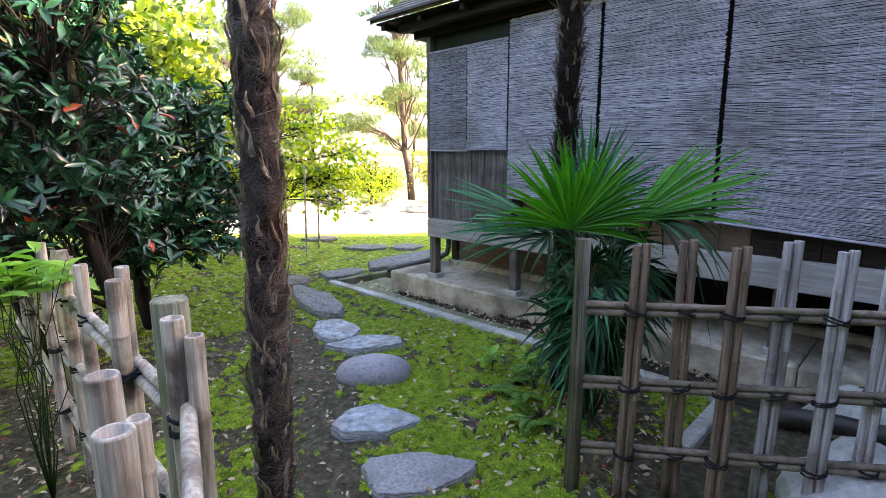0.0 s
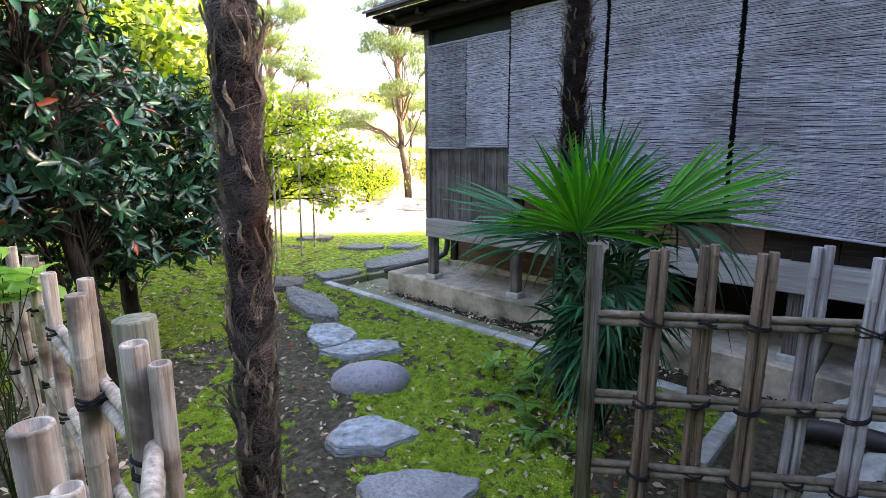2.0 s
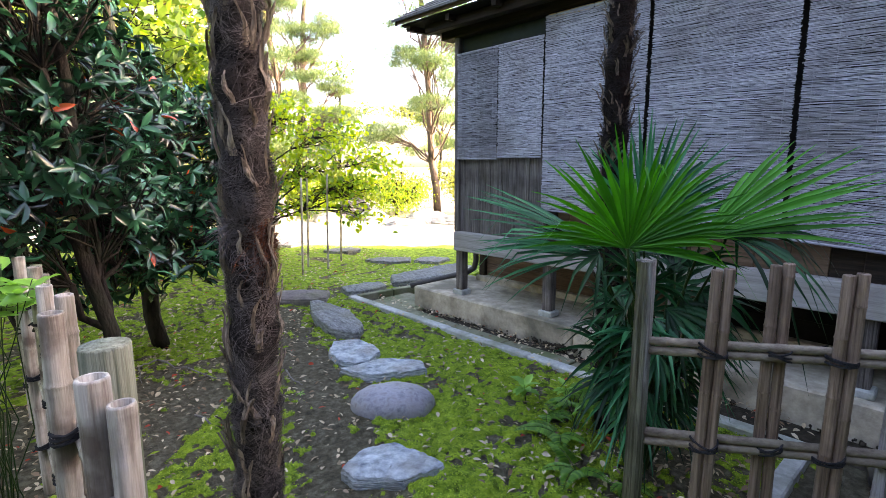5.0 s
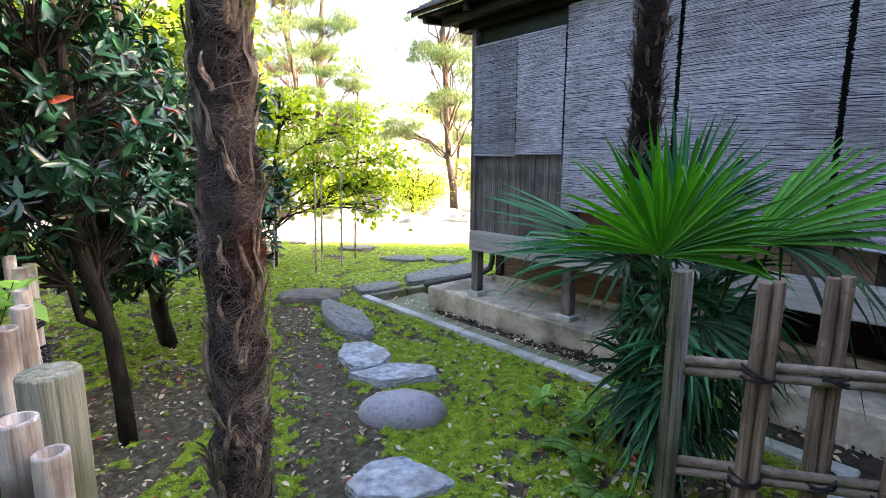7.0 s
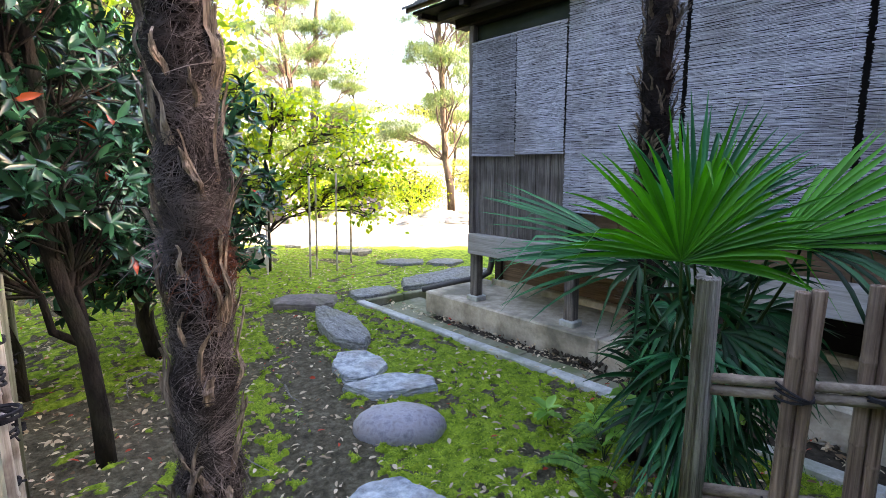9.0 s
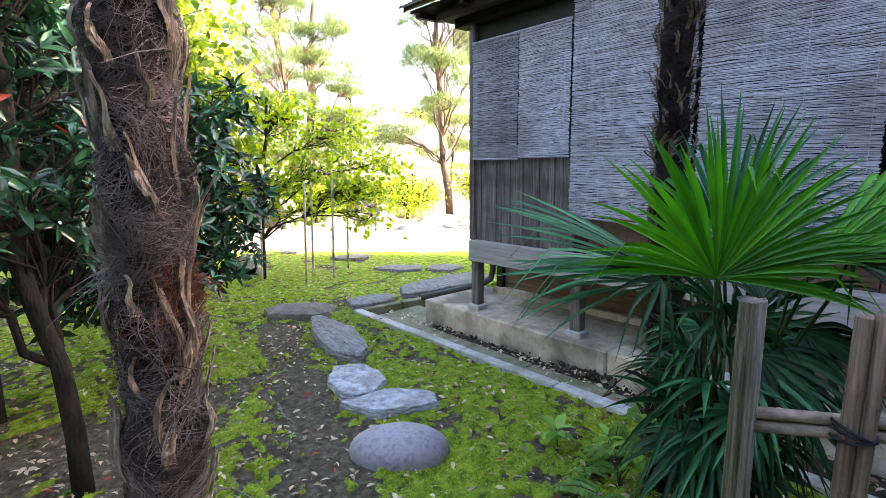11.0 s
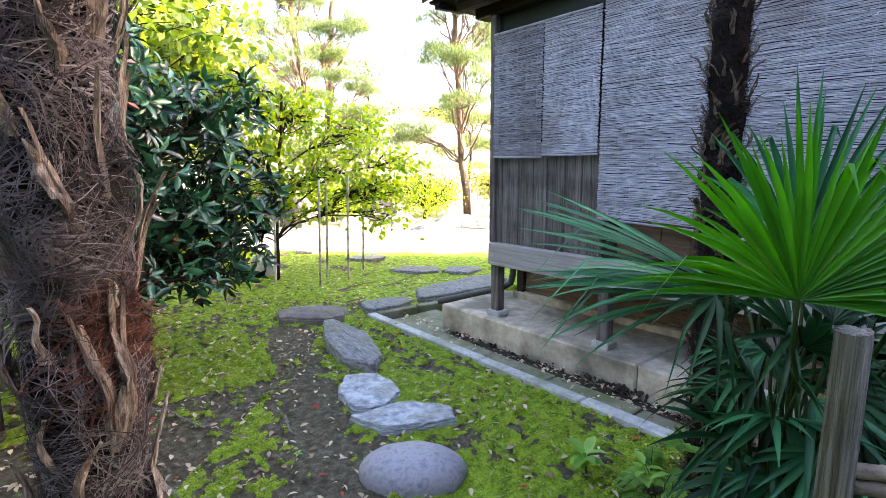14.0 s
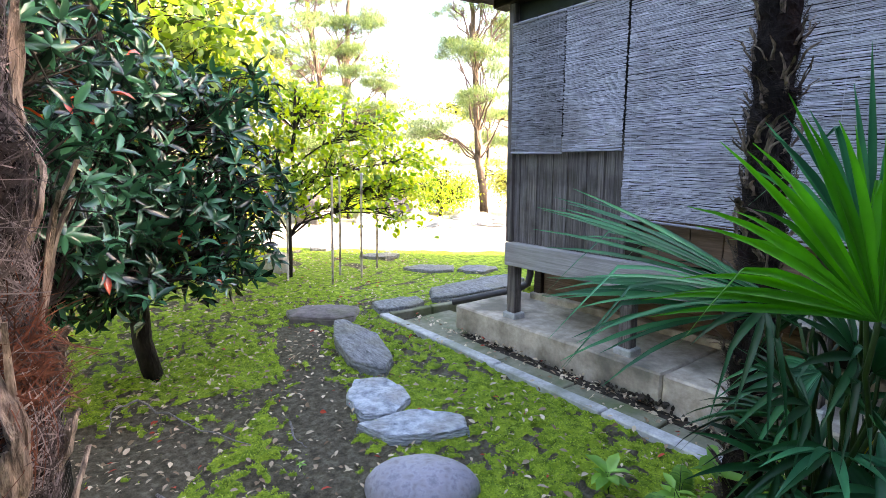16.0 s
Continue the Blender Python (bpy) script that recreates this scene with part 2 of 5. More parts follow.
def ground_material():
    m = bpy.data.materials.new("moss_and_soil")
    m.use_nodes = True
    n, l = m.node_tree.nodes, m.node_tree.links
    b = n["Principled BSDF"]
    b.inputs["Specular IOR Level"].default_value = 0.25
    tc = n.new("ShaderNodeTexCoord")

    def grain(scale, detail=8.0):
        g = n.new("ShaderNodeTexNoise")
        g.inputs["Scale"].default_value, g.inputs["Detail"].default_value, g.inputs["Roughness"].default_value = scale, detail, 0.65
        l.new(tc.outputs["Object"], g.inputs["Vector"])
        return g.outputs["Fac"]

    def ramp(fac, stops):
        r = n.new("ShaderNodeValToRGB")
        while len(r.color_ramp.elements) < len(stops):
            r.color_ramp.elements.new(0.5)
        for e, (p, c) in zip(r.color_ramp.elements, stops):
            e.position, e.color = p, (*c, 1)
        l.new(fac, r.inputs[0])
        return r.outputs[0]

    def mix(fac, a, c):
        x = n.new("ShaderNodeMix")
        x.data_type = "RGBA"
        l.new(fac, x.inputs[0])
        l.new(a, x.inputs[6])
        l.new(c, x.inputs[7])
        return x.outputs[2]

    def share(name, amp, scale, lo, hi):
        a = n.new("ShaderNodeAttribute")
        a.attribute_name = name
        s = n.new("ShaderNodeMath")
        s.operation = "MULTIPLY_ADD"
        l.new(grain(scale), s.inputs[0])
        s.inputs[1].default_value = amp
        l.new(a.outputs["Fac"], s.inputs[2])
        r = n.new("ShaderNodeMapRange")
        r.inputs[1].default_value, r.inputs[2].default_value = lo + amp * 0.5, hi + amp * 0.5
        l.new(s.outputs[0], r.inputs[0])
        return r.outputs[0]

    soil = ramp(grain(26), [(0.30, (0.040, 0.034, 0.021)), (0.5, (0.105, 0.092, 0.060)), (0.72, (0.21, 0.19, 0.135))])
    moss = ramp(grain(16), [(0.30, (0.030, 0.050, 0.005)), (0.46, (0.17, 0.29, 0.016)), (0.68, (0.43, 0.59, 0.048))])
    # pale sand, which also paints the glare of the sunlit far ground
    sunlit_sand = ramp(grain(40), [(0.3, (0.42, 0.38, 0.30)), (0.7, (0.58, 0.54, 0.45))])
    c = mix(share("moss", 0.7, 34, 0.38, 0.58), soil, moss)
    c = mix(share("sunlit_sand", 0.4, 3, 0.4, 0.6), c, sunlit_sand)
    l.new(c, b.inputs["Base Color"])
    b.inputs["Roughness"].default_value = 0.95
    bp = n.new("ShaderNodeBump")
    bp.inputs["Strength"].default_value, bp.inputs["Distance"].default_value = 1.0, 0.04
    l.new(grain(55), bp.inputs["Height"])
    l.new(bp.outputs[0], b.inputs["Normal"])
    return m


M_GROUND = ground_material()

# ---- mesh tools ----
rng = np.random.default_rng(7)


def part(name, bm, mat, parent=None, label="", smooth=False):
    """One mesh object, made of a bmesh or of (vertices, faces)."""
    me = bpy.data.meshes.new(name)
    if isinstance(bm, bmesh.types.BMesh):
        bm.to_mesh(me)
        bm.free()
    else:
        V, F = bm
        if isinstance(F, np.ndarray):
            me.vertices.add(len(V))
            me.vertices.foreach_set("co", np.asarray(V, dtype=np.float32).ravel())
            k = F.shape[1]
            me.loops.add(F.size)
            me.loops.foreach_set("vertex_index", F.astype(np.int32).ravel())
            me.polygons.add(len(F))
            me.polygons.foreach_set("loop_start", np.arange(0, F.size, k, dtype=np.int32))
            me.update(calc_edges=True)
        else:
            me.from_pydata([tuple(v) for v in V], [], F)
            me.update()
    me.materials.append(mat)
    if smooth:
        me.polygons.foreach_set("use_smooth", np.ones(len(me.polygons), dtype=bool))
    ob = new(name, me)
    if parent is not None:
        ob.parent = parent
    return tagged(ob, label)


def thing(name, label, category, at=(0, 0, 0), group="", kind=""):
    """An Empty at the base of a thing; its parts are built in world places and hung under it."""
    ob = tagged(new(name), label, category, group, kind)
    ob.empty_display_size = 0.1
    ob.location = at
    bpy.context.view_layer.update()
    return ob


def hang(ob, parent):
    """Put a part built in world places under its thing."""
    ob.parent = parent
    base = Matrix.Identity(4)
    p = parent
    while p is not None:
        base = Matrix.Translation(p.location) @ base if p.type == "EMPTY" else base
        p = p.parent
    ob.matrix_parent_inverse = base.inverted()
    return ob


def box(x0, x1, y0, y1, z0, z1, bevel=0.006, turn=0.0, wobble=0.0):
    bm = bmesh.new()
    bmesh.ops.create_cube(bm, size=1.0)
    c = Vector(((x0 + x1) / 2, (y0 + y1) / 2, (z0 + z1) / 2))
    for v in bm.verts:
        v.co = Vector((v.co.x * (x1 - x0), v.co.y * (y1 - y0), v.co.z * (z1 - z0)))
        if wobble:
            v.co += Vector(rng.normal(0, wobble, 3))
    if bevel:
        bmesh.ops.bevel(bm, geom=bm.edges[:], offset=bevel, segments=1, affect="EDGES")
    bmesh.ops.transform(bm, matrix=Matrix.Translation(c) @ Matrix.Rotation(turn, 4, "Z"), verts=bm.verts)
    return bm


def frames_along(P):
    P = np.asarray(P, float)
    T = np.gradient(P, axis=0)
    T /= np.linalg.norm(T, axis=1)[:, None] + 1e-9
    ref = np.array([0.0, 0, 1]) if abs(T[0][2]) < 0.9 else np.array([1.0, 0, 0])
    A = np.cross(T, ref)
    A /= np.linalg.norm(A, axis=1)[:, None] + 1e-9
    return P, T, A, np.cross(T, A)


def tube(P, R, n=8, caps=True, rough=0.0):
    P, T, A, B = frames_along(P)
    R = np.broadcast_to(np.asarray(R, float), (len(P),))
    a = np.linspace(0, 2 * np.pi, n, endpoint=False)
    rad = R[:, None] * (1 + rough * rng.normal(0, 1, (len(P), n)))
    V = P[:, None, :] + rad[..., None] * (np.cos(a)[None, :, None] * A[:, None, :] + np.sin(a)[None, :, None] * B[:, None, :])
    V = V.reshape(-1, 3)
    F = []
    for i in range(len(P) - 1):
        for j in range(n):
            k = (j + 1) % n
            F.append((i * n + j, i * n + k, (i + 1) * n + k, (i + 1) * n + j))
    if caps:
        F.append(tuple(range(n))[::-1])
        F.append(tuple((len(P) - 1) * n + j for j in range(n)))
    return V, F


def merge(pieces):
    V, F, o = [], [], 0
    for v, f in pieces:
        V.append(np.asarray(v))
        F += [tuple(i + o for i in q) for q in f]
        o += len(v)
    return np.concatenate(V), F


LEAF = (np.array([[0, 0, 0], [0.30, 0.42, 0.10], [0.30, -0.42, 0.10], [0.66, 0.40, 0.06], [0.66, -0.40, 0.06], [1, 0, -0.12], [0.30, 0, 0.0], [0.66, 0, -0.02]]),
        np.array([[0, 6, 1], [0, 2, 6], [6, 7, 1], [7, 3, 1], [6, 2, 7], [2, 4, 7], [7, 5, 3], [7, 4, 5]]))
SIMPLE = (np.array([[0, 0, 0], [0.5, 0.5, 0.08], [0.5, -0.5, 0.08], [1, 0, -0.05]]), np.array([[0, 2, 1], [1, 2, 3]]))
NEEDLE = (np.array([[0, 0.5, 0], [0, -0.5, 0], [1, 0, 0]]), np.array([[0, 1, 2]]))


def unit(a):
    return a / (np.linalg.norm(a, axis=-1, keepdims=True) + 1e-9)


def leaves(P, D, U, L, W, shape=LEAF):
    """Many leaves at once: bases P, ways D, upper sides U, lengths L and widths W."""
    P, D, U = np.asarray(P, float), unit(np.asarray(D, float)), np.asarray(U, float)
    S = unit(np.cross(U, D))
    N = np.cross(D, S)
    L, W = np.broadcast_to(L, len(P)), np.broadcast_to(W, len(P))
    t, f = shape
    V = P[:, None] + t[None, :, 0, None] * L[:, None, None] * D[:, None] + t[None, :, 1, None] * W[:, None, None] * S[:, None] + t[None, :, 2, None] * L[:, None, None] * N[:, None]
    F = f[None] + (np.arange(len(P)) * len(t))[:, None, None]
    return V.reshape(-1, 3), F.reshape(-1, 3)


def bend(a, b, sag=0.1, n=7, wild=0.05):
    a, b = np.asarray(a, float), np.asarray(b, float)
    t = np.linspace(0, 1, n)[:, None]
    P = a + (b - a) * t
    d = np.linalg.norm(b - a)
    P[:, 2] += sag * d * np.sin(np.pi * t[:, 0])
    w = rng.normal(0, wild * d, (n, 3))
    w[0] = w[-1] = 0
    return P + w


def nz(x, y, s=1.0, k=0.0):
    return noise.noise(Vector((x * s, y * s, k)))


# ---- ground ----
STONES = [  # centre x, y, half length, half width, turn, height, dome, material, seed, label
    (1.55, 1.73, 0.275, 0.17, -40, 0.028, 0.012, M_GRANITE, 1, "rough grey granite stepping stone sunk in moss"),
    (1.70, 2.21, 0.235, 0.16, -38, 0.030, 0.010, M_SLATE, 2, "jagged blue slate stepping stone in dark soil"),
    (2.09, 2.70, 0.235, 0.165, -42, 0.110, 0.085, M_ROUND, 3, "smooth domed blue-grey river stone in moss"),
    (2.37, 3.54, 0.29, 0.205, 80, 0.040, 0.006, M_SLATE, 4, "split blue-grey slate slab beside its broken half"),
    (2.35, 3.11, 0.275, 0.150, -36, 0.036, 0.006, M_SLATE, 5, "broken half of a blue-grey slate slab"),
    (2.69, 4.37, 0.60, 0.17, 78, 0.060, 0.012, M_SLATE_DARK, 6, "long layered grey schist slab lying aslant"),
    (2.84, 5.28, 0.38, 0.26, -30, 0.045, 0.025, M_BROWNSTONE, 7, "dark brown flat garden stone in the lawn"),
    (3.48, 5.07, 0.28, 0.19, 2, 0.060, 0.008, M_SLATE_DARK, 8, "flat grey-green slate slab at the gutter corner"),
    (4.55, 5.13, 0.82, 0.27, 3, 0.065, 0.008, M_SLATE_DARK, 9, "wide cracked grey slate slab by the house end"),
    (5.25, 5.92, 0.30, 0.22, -35, 0.035, 0.005, M_SLATE_DARK, 10, "flat slate stepping stone in the lawn"),
    (4.80, 6.33, 0.34, 0.22, -40, 0.035, 0.005, M_SLATE_DARK, 11, "flat slate stepping stone in the lawn"),
    (4.50, 8.80, 0.30, 0.25, 10, 0.035, 0.005, M_SLATE_DARK, 12, "flat slate stepping stone at the sunny path"),
    (4.75, 7.55, 0.32, 0.22, -30, 0.035, 0.005, M_SLATE_DARK, 13, "flat slate stepping stone in the lawn"),
]
SOIL_LINE = [(1.05, 1.55), (1.30, 2.00), (1.62, 2.55), (1.90, 3.10), (2.05, 3.70), (2.25, 4.40), (2.45, 5.0)]


def soil_near(x, y):
    best = 9.0
    for (ax, ay), (bx, by) in zip(SOIL_LINE, SOIL_LINE[1:]):
        dx, dy = bx - ax, by - ay
        t = min(1, max(0, ((x - ax) * dx + (y - ay) * dy) / (dx * dx + dy * dy)))
        best = min(best, math.hypot(x - ax - t * dx, y - ay - t * dy))
    return best


def moss_share(x, y):
    m = 0.60 + 0.34 * nz(x, y, 2.2, 3.0) + 0.25 * nz(x, y, 6.0, 8.0)
    m -= 0.75 * math.exp(-(soil_near(x, y) / 0.19) ** 2)
    m -= 0.55 * math.exp(-(((x - 2.95) / 0.16) ** 2 + ((y - 3.8) / 0.3) ** 2))
    right = 0.72 * x - 0.69 * y
    if right > -0.75 and y > 0.8:
        m += 0.14
    # bare soil under the left trees; its darker tone also paints their shade
    if right < -1.35 and y < 4.2:
        m -= 0.46
    m -= 0.5 * math.exp(-(((x - 2.62) / 0.35) ** 2 + ((y - 1.42) / 0.35) ** 2))
    m -= 0.7 * math.exp(-(((x - 2.35) / 0.38) ** 2 + ((y - 0.92) / 0.34) ** 2))
    m += 0.45 * math.exp(-(((x - 1.9) / 0.4) ** 2 + ((y - 4.35) / 0.45) ** 2))
    if y < 0.97 and x > 2.5:
        m -= 0.6
    if x + y > 9.0:
        m = max(m, 0.5) + 0.12
    return min(1, max(0, m))


# pale past the house's shadow line: sand path plus painted sunlit glare
def sunlit_sand_share(x, y):
    s = x + y
    return max(0.0, min(1.0, min(s - 13.3, 9000.0 - s) + 0.5)) if y > 6 else 0.0


def in_gutter(x, y):
    return 3.29 < x < 9.2 and -6 < y < 4.86


def moss_cover(x, y):
    """How far a spot is under a cushion of moss: ragged cushions with bare soil between them."""
    c = moss_share(x, y) + 0.55 * nz(x, y, 10, 4.0) + 0.50 * nz(x, y, 24, 6.0)
    c = min(1, max(0, (c - 0.40) / 0.22))
    return c * c * (3 - 2 * c)


def ground_height(x, y):
    if in_gutter(x, y):
        return -0.13
    if -2 < x < 7 and -2 < y < 12:
        return 0.020 * moss_cover(x, y) * (1 + 0.5 * nz(x, y, 40, 7.0)) - 0.012 + 0.018 * nz(x, y, 3.0, 1.0) + 0.014 * nz(x, y, 9.0, 2.0) * (0.4 + moss_share(x, y)) + 0.022 * nz(x, y, 14.0, 5.0) * moss_share(x, y) - 0.012
    return 0.02 * nz(x, y, 0.8, 1.0) - 0.01


def build_ground():
    xs = np.unique(np.round(np.concatenate([[-900, -400, -150, -60, -30, -18, -12, -8, -6], np.arange(-4.5, 0.3, 0.15), np.arange(0.3, 1.0, 0.05), np.arange(1.0, 3.28, 0.015), [3.285, 3.295], np.arange(3.4, 9.3, 0.2), np.arange(9.5, 16, 0.5), [20, 30, 60, 150, 400, 900]]), 4))
    ys = np.unique(np.round(np.concatenate([[-900, -400, -150, -60, -30, -15, -8, -5, -3], np.arange(-2, 0.7, 0.15), np.arange(0.7, 1.2, 0.04), np.arange(1.2, 4.85, 0.015), [4.855, 4.865], np.arange(4.9, 6.6, 0.05), np.arange(6.6, 16, 0.25), [18, 22, 30, 60, 150, 400, 900]]), 4))
    V = np.array([(x, y, ground_height(x, y)) for y in ys for x in xs])
    nx, ny = len(xs), len(ys)
    i = np.arange((ny - 1) * nx).reshape(ny - 1, nx)[:, :-1].ravel()
    F = np.stack([i, i + 1, i + nx + 1, i + nx], 1)
    ob = part("ground", (V, F), M_GROUND, None, "mossy garden ground with bare soil and fallen leaves", True)
    tagged(ob, category="ground", kind="structure")
    for name, f in (("moss", moss_cover), ("sunlit_sand", sunlit_sand_share)):
        at = ob.data.attributes.new(name, "FLOAT", "POINT")
        at.data.foreach_set("value", np.array([f(v[0], v[1]) for v in V], dtype=np.float32))
    return ob


build_ground()


def stepping_stone(cx, cy, rx, ry, turn, h, dome, mat, seed, label):
    r = random.Random(seed)
    n = 64
    sides = 7 if dome < 0.05 else 3
    facets = [(2 * math.pi * (k + r.uniform(-0.3, 0.3)) / sides, r.uniform(0.74, 0.98) if dome < 0.05 else 0.96) for k in range(sides)]
    ring = []
    for i in range(n):
        a = 2 * math.pi * i / n
        q = (1.16 if dome < 0.05 else 1.0) + 0.05 * nz(math.cos(a) * 1.5, math.sin(a) * 1.5, 1.0, seed * 3.1) + 0.0
        for fa, fd in facets:
            c = math.cos(a - fa)
            if c > 0.1:
                q = min(q, fd / c)
        if dome < 0.05:
            q *= 1 + 0.05 * nz(math.cos(a) * 5, math.sin(a) * 5, 1.0, seed) + 0.03 * nz(math.cos(a) * 14, math.sin(a) * 14, 1.0, seed)
        ring.append((math.cos(a) * q, math.sin(a) * q))
    if dome > 0.05:
        levels = [(1.0, -0.06), (1.03, 0.0), (0.99, 0.035), (0.90, 0.062), (0.76, 0.084), (0.56, 0.100), (0.33, 0.108), (0.12, 0.111)]
    else:
        levels = [(1.0, -0.06), (1.01, h * 0.35), (0.985, h * 0.55), (0.995, h * 0.75), (0.975, h * 0.93), (0.945, h), (0.75, h + dome * 0.5), (0.5, h + dome * 0.8), (0.25, h + dome), (0.06, h + dome)]
    V, F = [], []
    ca, sa = math.cos(radians(turn)), math.sin(radians(turn))
    for k, (s, z) in enumerate(levels):
        for i, (u, v) in enumerate(ring):
            j = 1 + 0.015 * nz(i * 0.7, k * 3.0, 1.0, seed)
            x, y = u * rx * s * j, v * ry * s * j
            zz = z + (0.006 if dome > 0.05 else 0.011) * nz(x * 9, y * 9, 1.0, seed) * (1 if k > 3 else 0.3) + (0.004 * nz(x * 40, y * 12, 1.0, seed) if dome < 0.05 and k > 3 else 0)
            V.append((x * ca - y * sa, x * sa + y * ca, zz))
    for k in range(len(levels) - 1):
        for i in range(n):
            j = (i + 1) % n
            F.append((k * n + i, k * n + j, (k + 1) * n + j, (k + 1) * n + i))
    F.append(tuple((len(levels) - 1) * n + i for i in range(n)))
    ob = part("stepping_stone", (V, F), mat, None, label, dome > 0.05)
    ob.location = (cx, cy, 0)
    return tagged(ob, category="stepping stone", group="stones of the garden path")


for row in STONES:
    stepping_stone(*row)

# ---- kerb, gutter and plinth ----
gutter = thing("gutter", "stone-kerbed rain gutter with mossy paving beside the house", "gutter", (3.3, 3, 0))
for a, b in zip([4.95, 4.16, 3.46, 2.62, 1.80], [4.165, 3.465, 2.625, 1.805, 0.93]):
    hang(part("kerb_stone", box(3.215, 3.300, b + 0.004, a, -0.14, 0.022, 0.008, wobble=0.002), M_KERB), gutter)
for a, b in ((2.58, 2.90), (2.90, 3.21)):
    hang(part("kerb_stone", box(a, b - 0.004, 0.93, 1.01, -0.1, 0.024, 0.008, wobble=0.002), M_KERB), gutter)
for i in range(3):
    hang(part("kerb_stone", box(3.305 + i * 0.42, 3.715 + i * 0.42, 4.85 - i * 0.05, 4.93 - i * 0.05, -0.14, 0.028, 0.008, turn=-0.12, wobble=0.002), M_PAVING), gutter)
y = 4.80
for i, w in enumerate((0.62, 0.60, 0.58, 0.62, 0.55)):
    hang(part("paving_slab", box(3.305, 3.50 if i else 3.9, y - w + 0.012, y, -0.12, -0.030 + 0.004 * (i % 2), 0.006, wobble=0.003), M_PAVING), gutter)
    y -= w
tagged(part("gutter_bed", box(3.30, 3.64, -4, 4.86, -0.2, -0.042, 0.0), M_SOIL, None, "dark soil bed of the gutter"), category="soil", kind="structure")

plinth = thing("plinth", "grey concrete house plinth with stained worn edge", "plinth", (3.9, 2, 0))
for a, b in zip((4.35, 2.50, 0.70, -1.1), (2.506, 0.706, -1.094, -4.0)):
    bm = box(3.61, 4.40, b, a, -0.14, 0.170, 0.012)
    bmesh.ops.subdivide_edges(bm, edges=[e for e in bm.edges if e.calc_length() > 0.5], cuts=18, use_grid_fill=True)
    for v in bm.verts:
        v.co.x += 0.005 * nz(v.co.y * 5, v.co.z * 20, 1.0, 4)
        v.co.z += 0.003 * nz(v.co.x * 5, v.co.y * 5, 1.0, 6)
    hang(part("slab", bm, M_CONCRETE), plinth)
hang(part("sill_stone", box(4.27, 4.42, -4.0, 4.12, 0.165, 0.225, 0.008), M_CONCRETE), plinth)


def debris():
    r = np.random.default_rng(77)
    V, F, o = [], [], 0
    bm = bmesh.new()
    bmesh.ops.create_icosphere(bm, subdivisions=1, radius=1.0)
    ball = np.array([v.co[:] for v in bm.verts])
    tris = [tuple(v.index for v in f.verts) for f in bm.faces]
    bm.free()
    for i in range(240):
        s = r.uniform(0.004, 0.018)
        y = r.uniform(0.2, 4.3) if i % 3 else r.normal(2.65, 0.12)
        p = np.array([3.612 - abs(r.normal(0, 0.022)), y, -0.040 + abs(r.normal(0, 0.012)) + (0.03 if i % 3 == 0 else 0)])
        V.append(p + ball * s * r.uniform(0.5, 1.2, 3) + r.normal(0, s * 0.12, ball.shape))
        F += [tuple(q + o for q in f) for f in tris]
        o += len(ball)
    tagged(part("debris", (np.concatenate(V), F), M_SOIL, None, "dark crumbs of soil and broken concrete along the plinth"), category="debris", kind="stuff")


debris()

# ---- house ----
house = thing("house", "old timber garden house with reed blinds and raised veranda", "house", (6.3, 0, 0))


def hpart(name, bm, mat, label=""):
    return hang(part(name, bm, mat, None, label), house)


for i in range(7):
    y = 3.80 - i * 0.985
    hpart("base_stone", box(3.685, 3.805, y - 0.065, y + 0.065, 0.165, 0.215, 0.008), M_KERB, "square grey footing stone")
    hpart("post", box(3.705, 3.785, y - 0.04, y + 0.04, 0.212, 0.60, 0.005), M_WOOD_GREY)
    hpart("pillar", box(3.735, 3.835, y - 0.05, y + 0.05, 0.70, 2.56, 0.005), M_WOOD_DARK)
hpart("edge_beam", box(3.665, 3.775, -3.2, 3.835, 0.590, 0.765, 0.006), M_BEAM, "silver-grey veranda edge beam")
hpart("floor_deck", box(3.775, 4.40, -3.2, 3.83, 0.60, 0.70, 0.004), M_WOOD_DARK)
for i in range(3):
    hpart("skirting_board", box(4.34, 4.375, 1.9, 4.08, 0.225 + i * 0.13, 0.352 + i * 0.13, 0.004), M_WOOD_BROWN)
    # same skirting farther right, black to paint the shade under the veranda
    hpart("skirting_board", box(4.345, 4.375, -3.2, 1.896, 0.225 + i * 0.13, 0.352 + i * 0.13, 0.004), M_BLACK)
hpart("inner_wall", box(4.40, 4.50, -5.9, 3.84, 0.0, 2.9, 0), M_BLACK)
hpart("corner_post", box(4.30, 4.40, 4.02, 4.10, 0.22, 0.6, 0.005), M_WOOD_DARK)
hpart("end_wall", box(4.45, 9.0, 3.78, 3.86, 0.0, 3.4, 0), M_WOOD_DARK)
hpart("end_wall", box(3.84, 4.45, 3.775, 3.845, 0.70, 2.60, 0), M_WOOD_GREY)
hpart("back_wall", box(8.9, 9.0, -5.9, 3.78, 0.0, 2.7, 0), M_WOOD_DARK)
hpart("far_wall", box(3.84, 9.0, -6.0, -5.9, 0.0, 2.9, 0), M_WOOD_DARK)
hpart("corner_trim", box(3.690, 3.745, 3.795, 3.850, 0.766, 2.46, 0.004), M_WOOD_GREY)
# added backing; its black stands for the unlit interior seen between reeds
hpart("shutter", box(3.80, 3.83, -3.2, 3.80, 0.70, 2.40, 0), M_BLACK, "black backing behind the blinds for the dark interior")
y = 3.795
k = 0
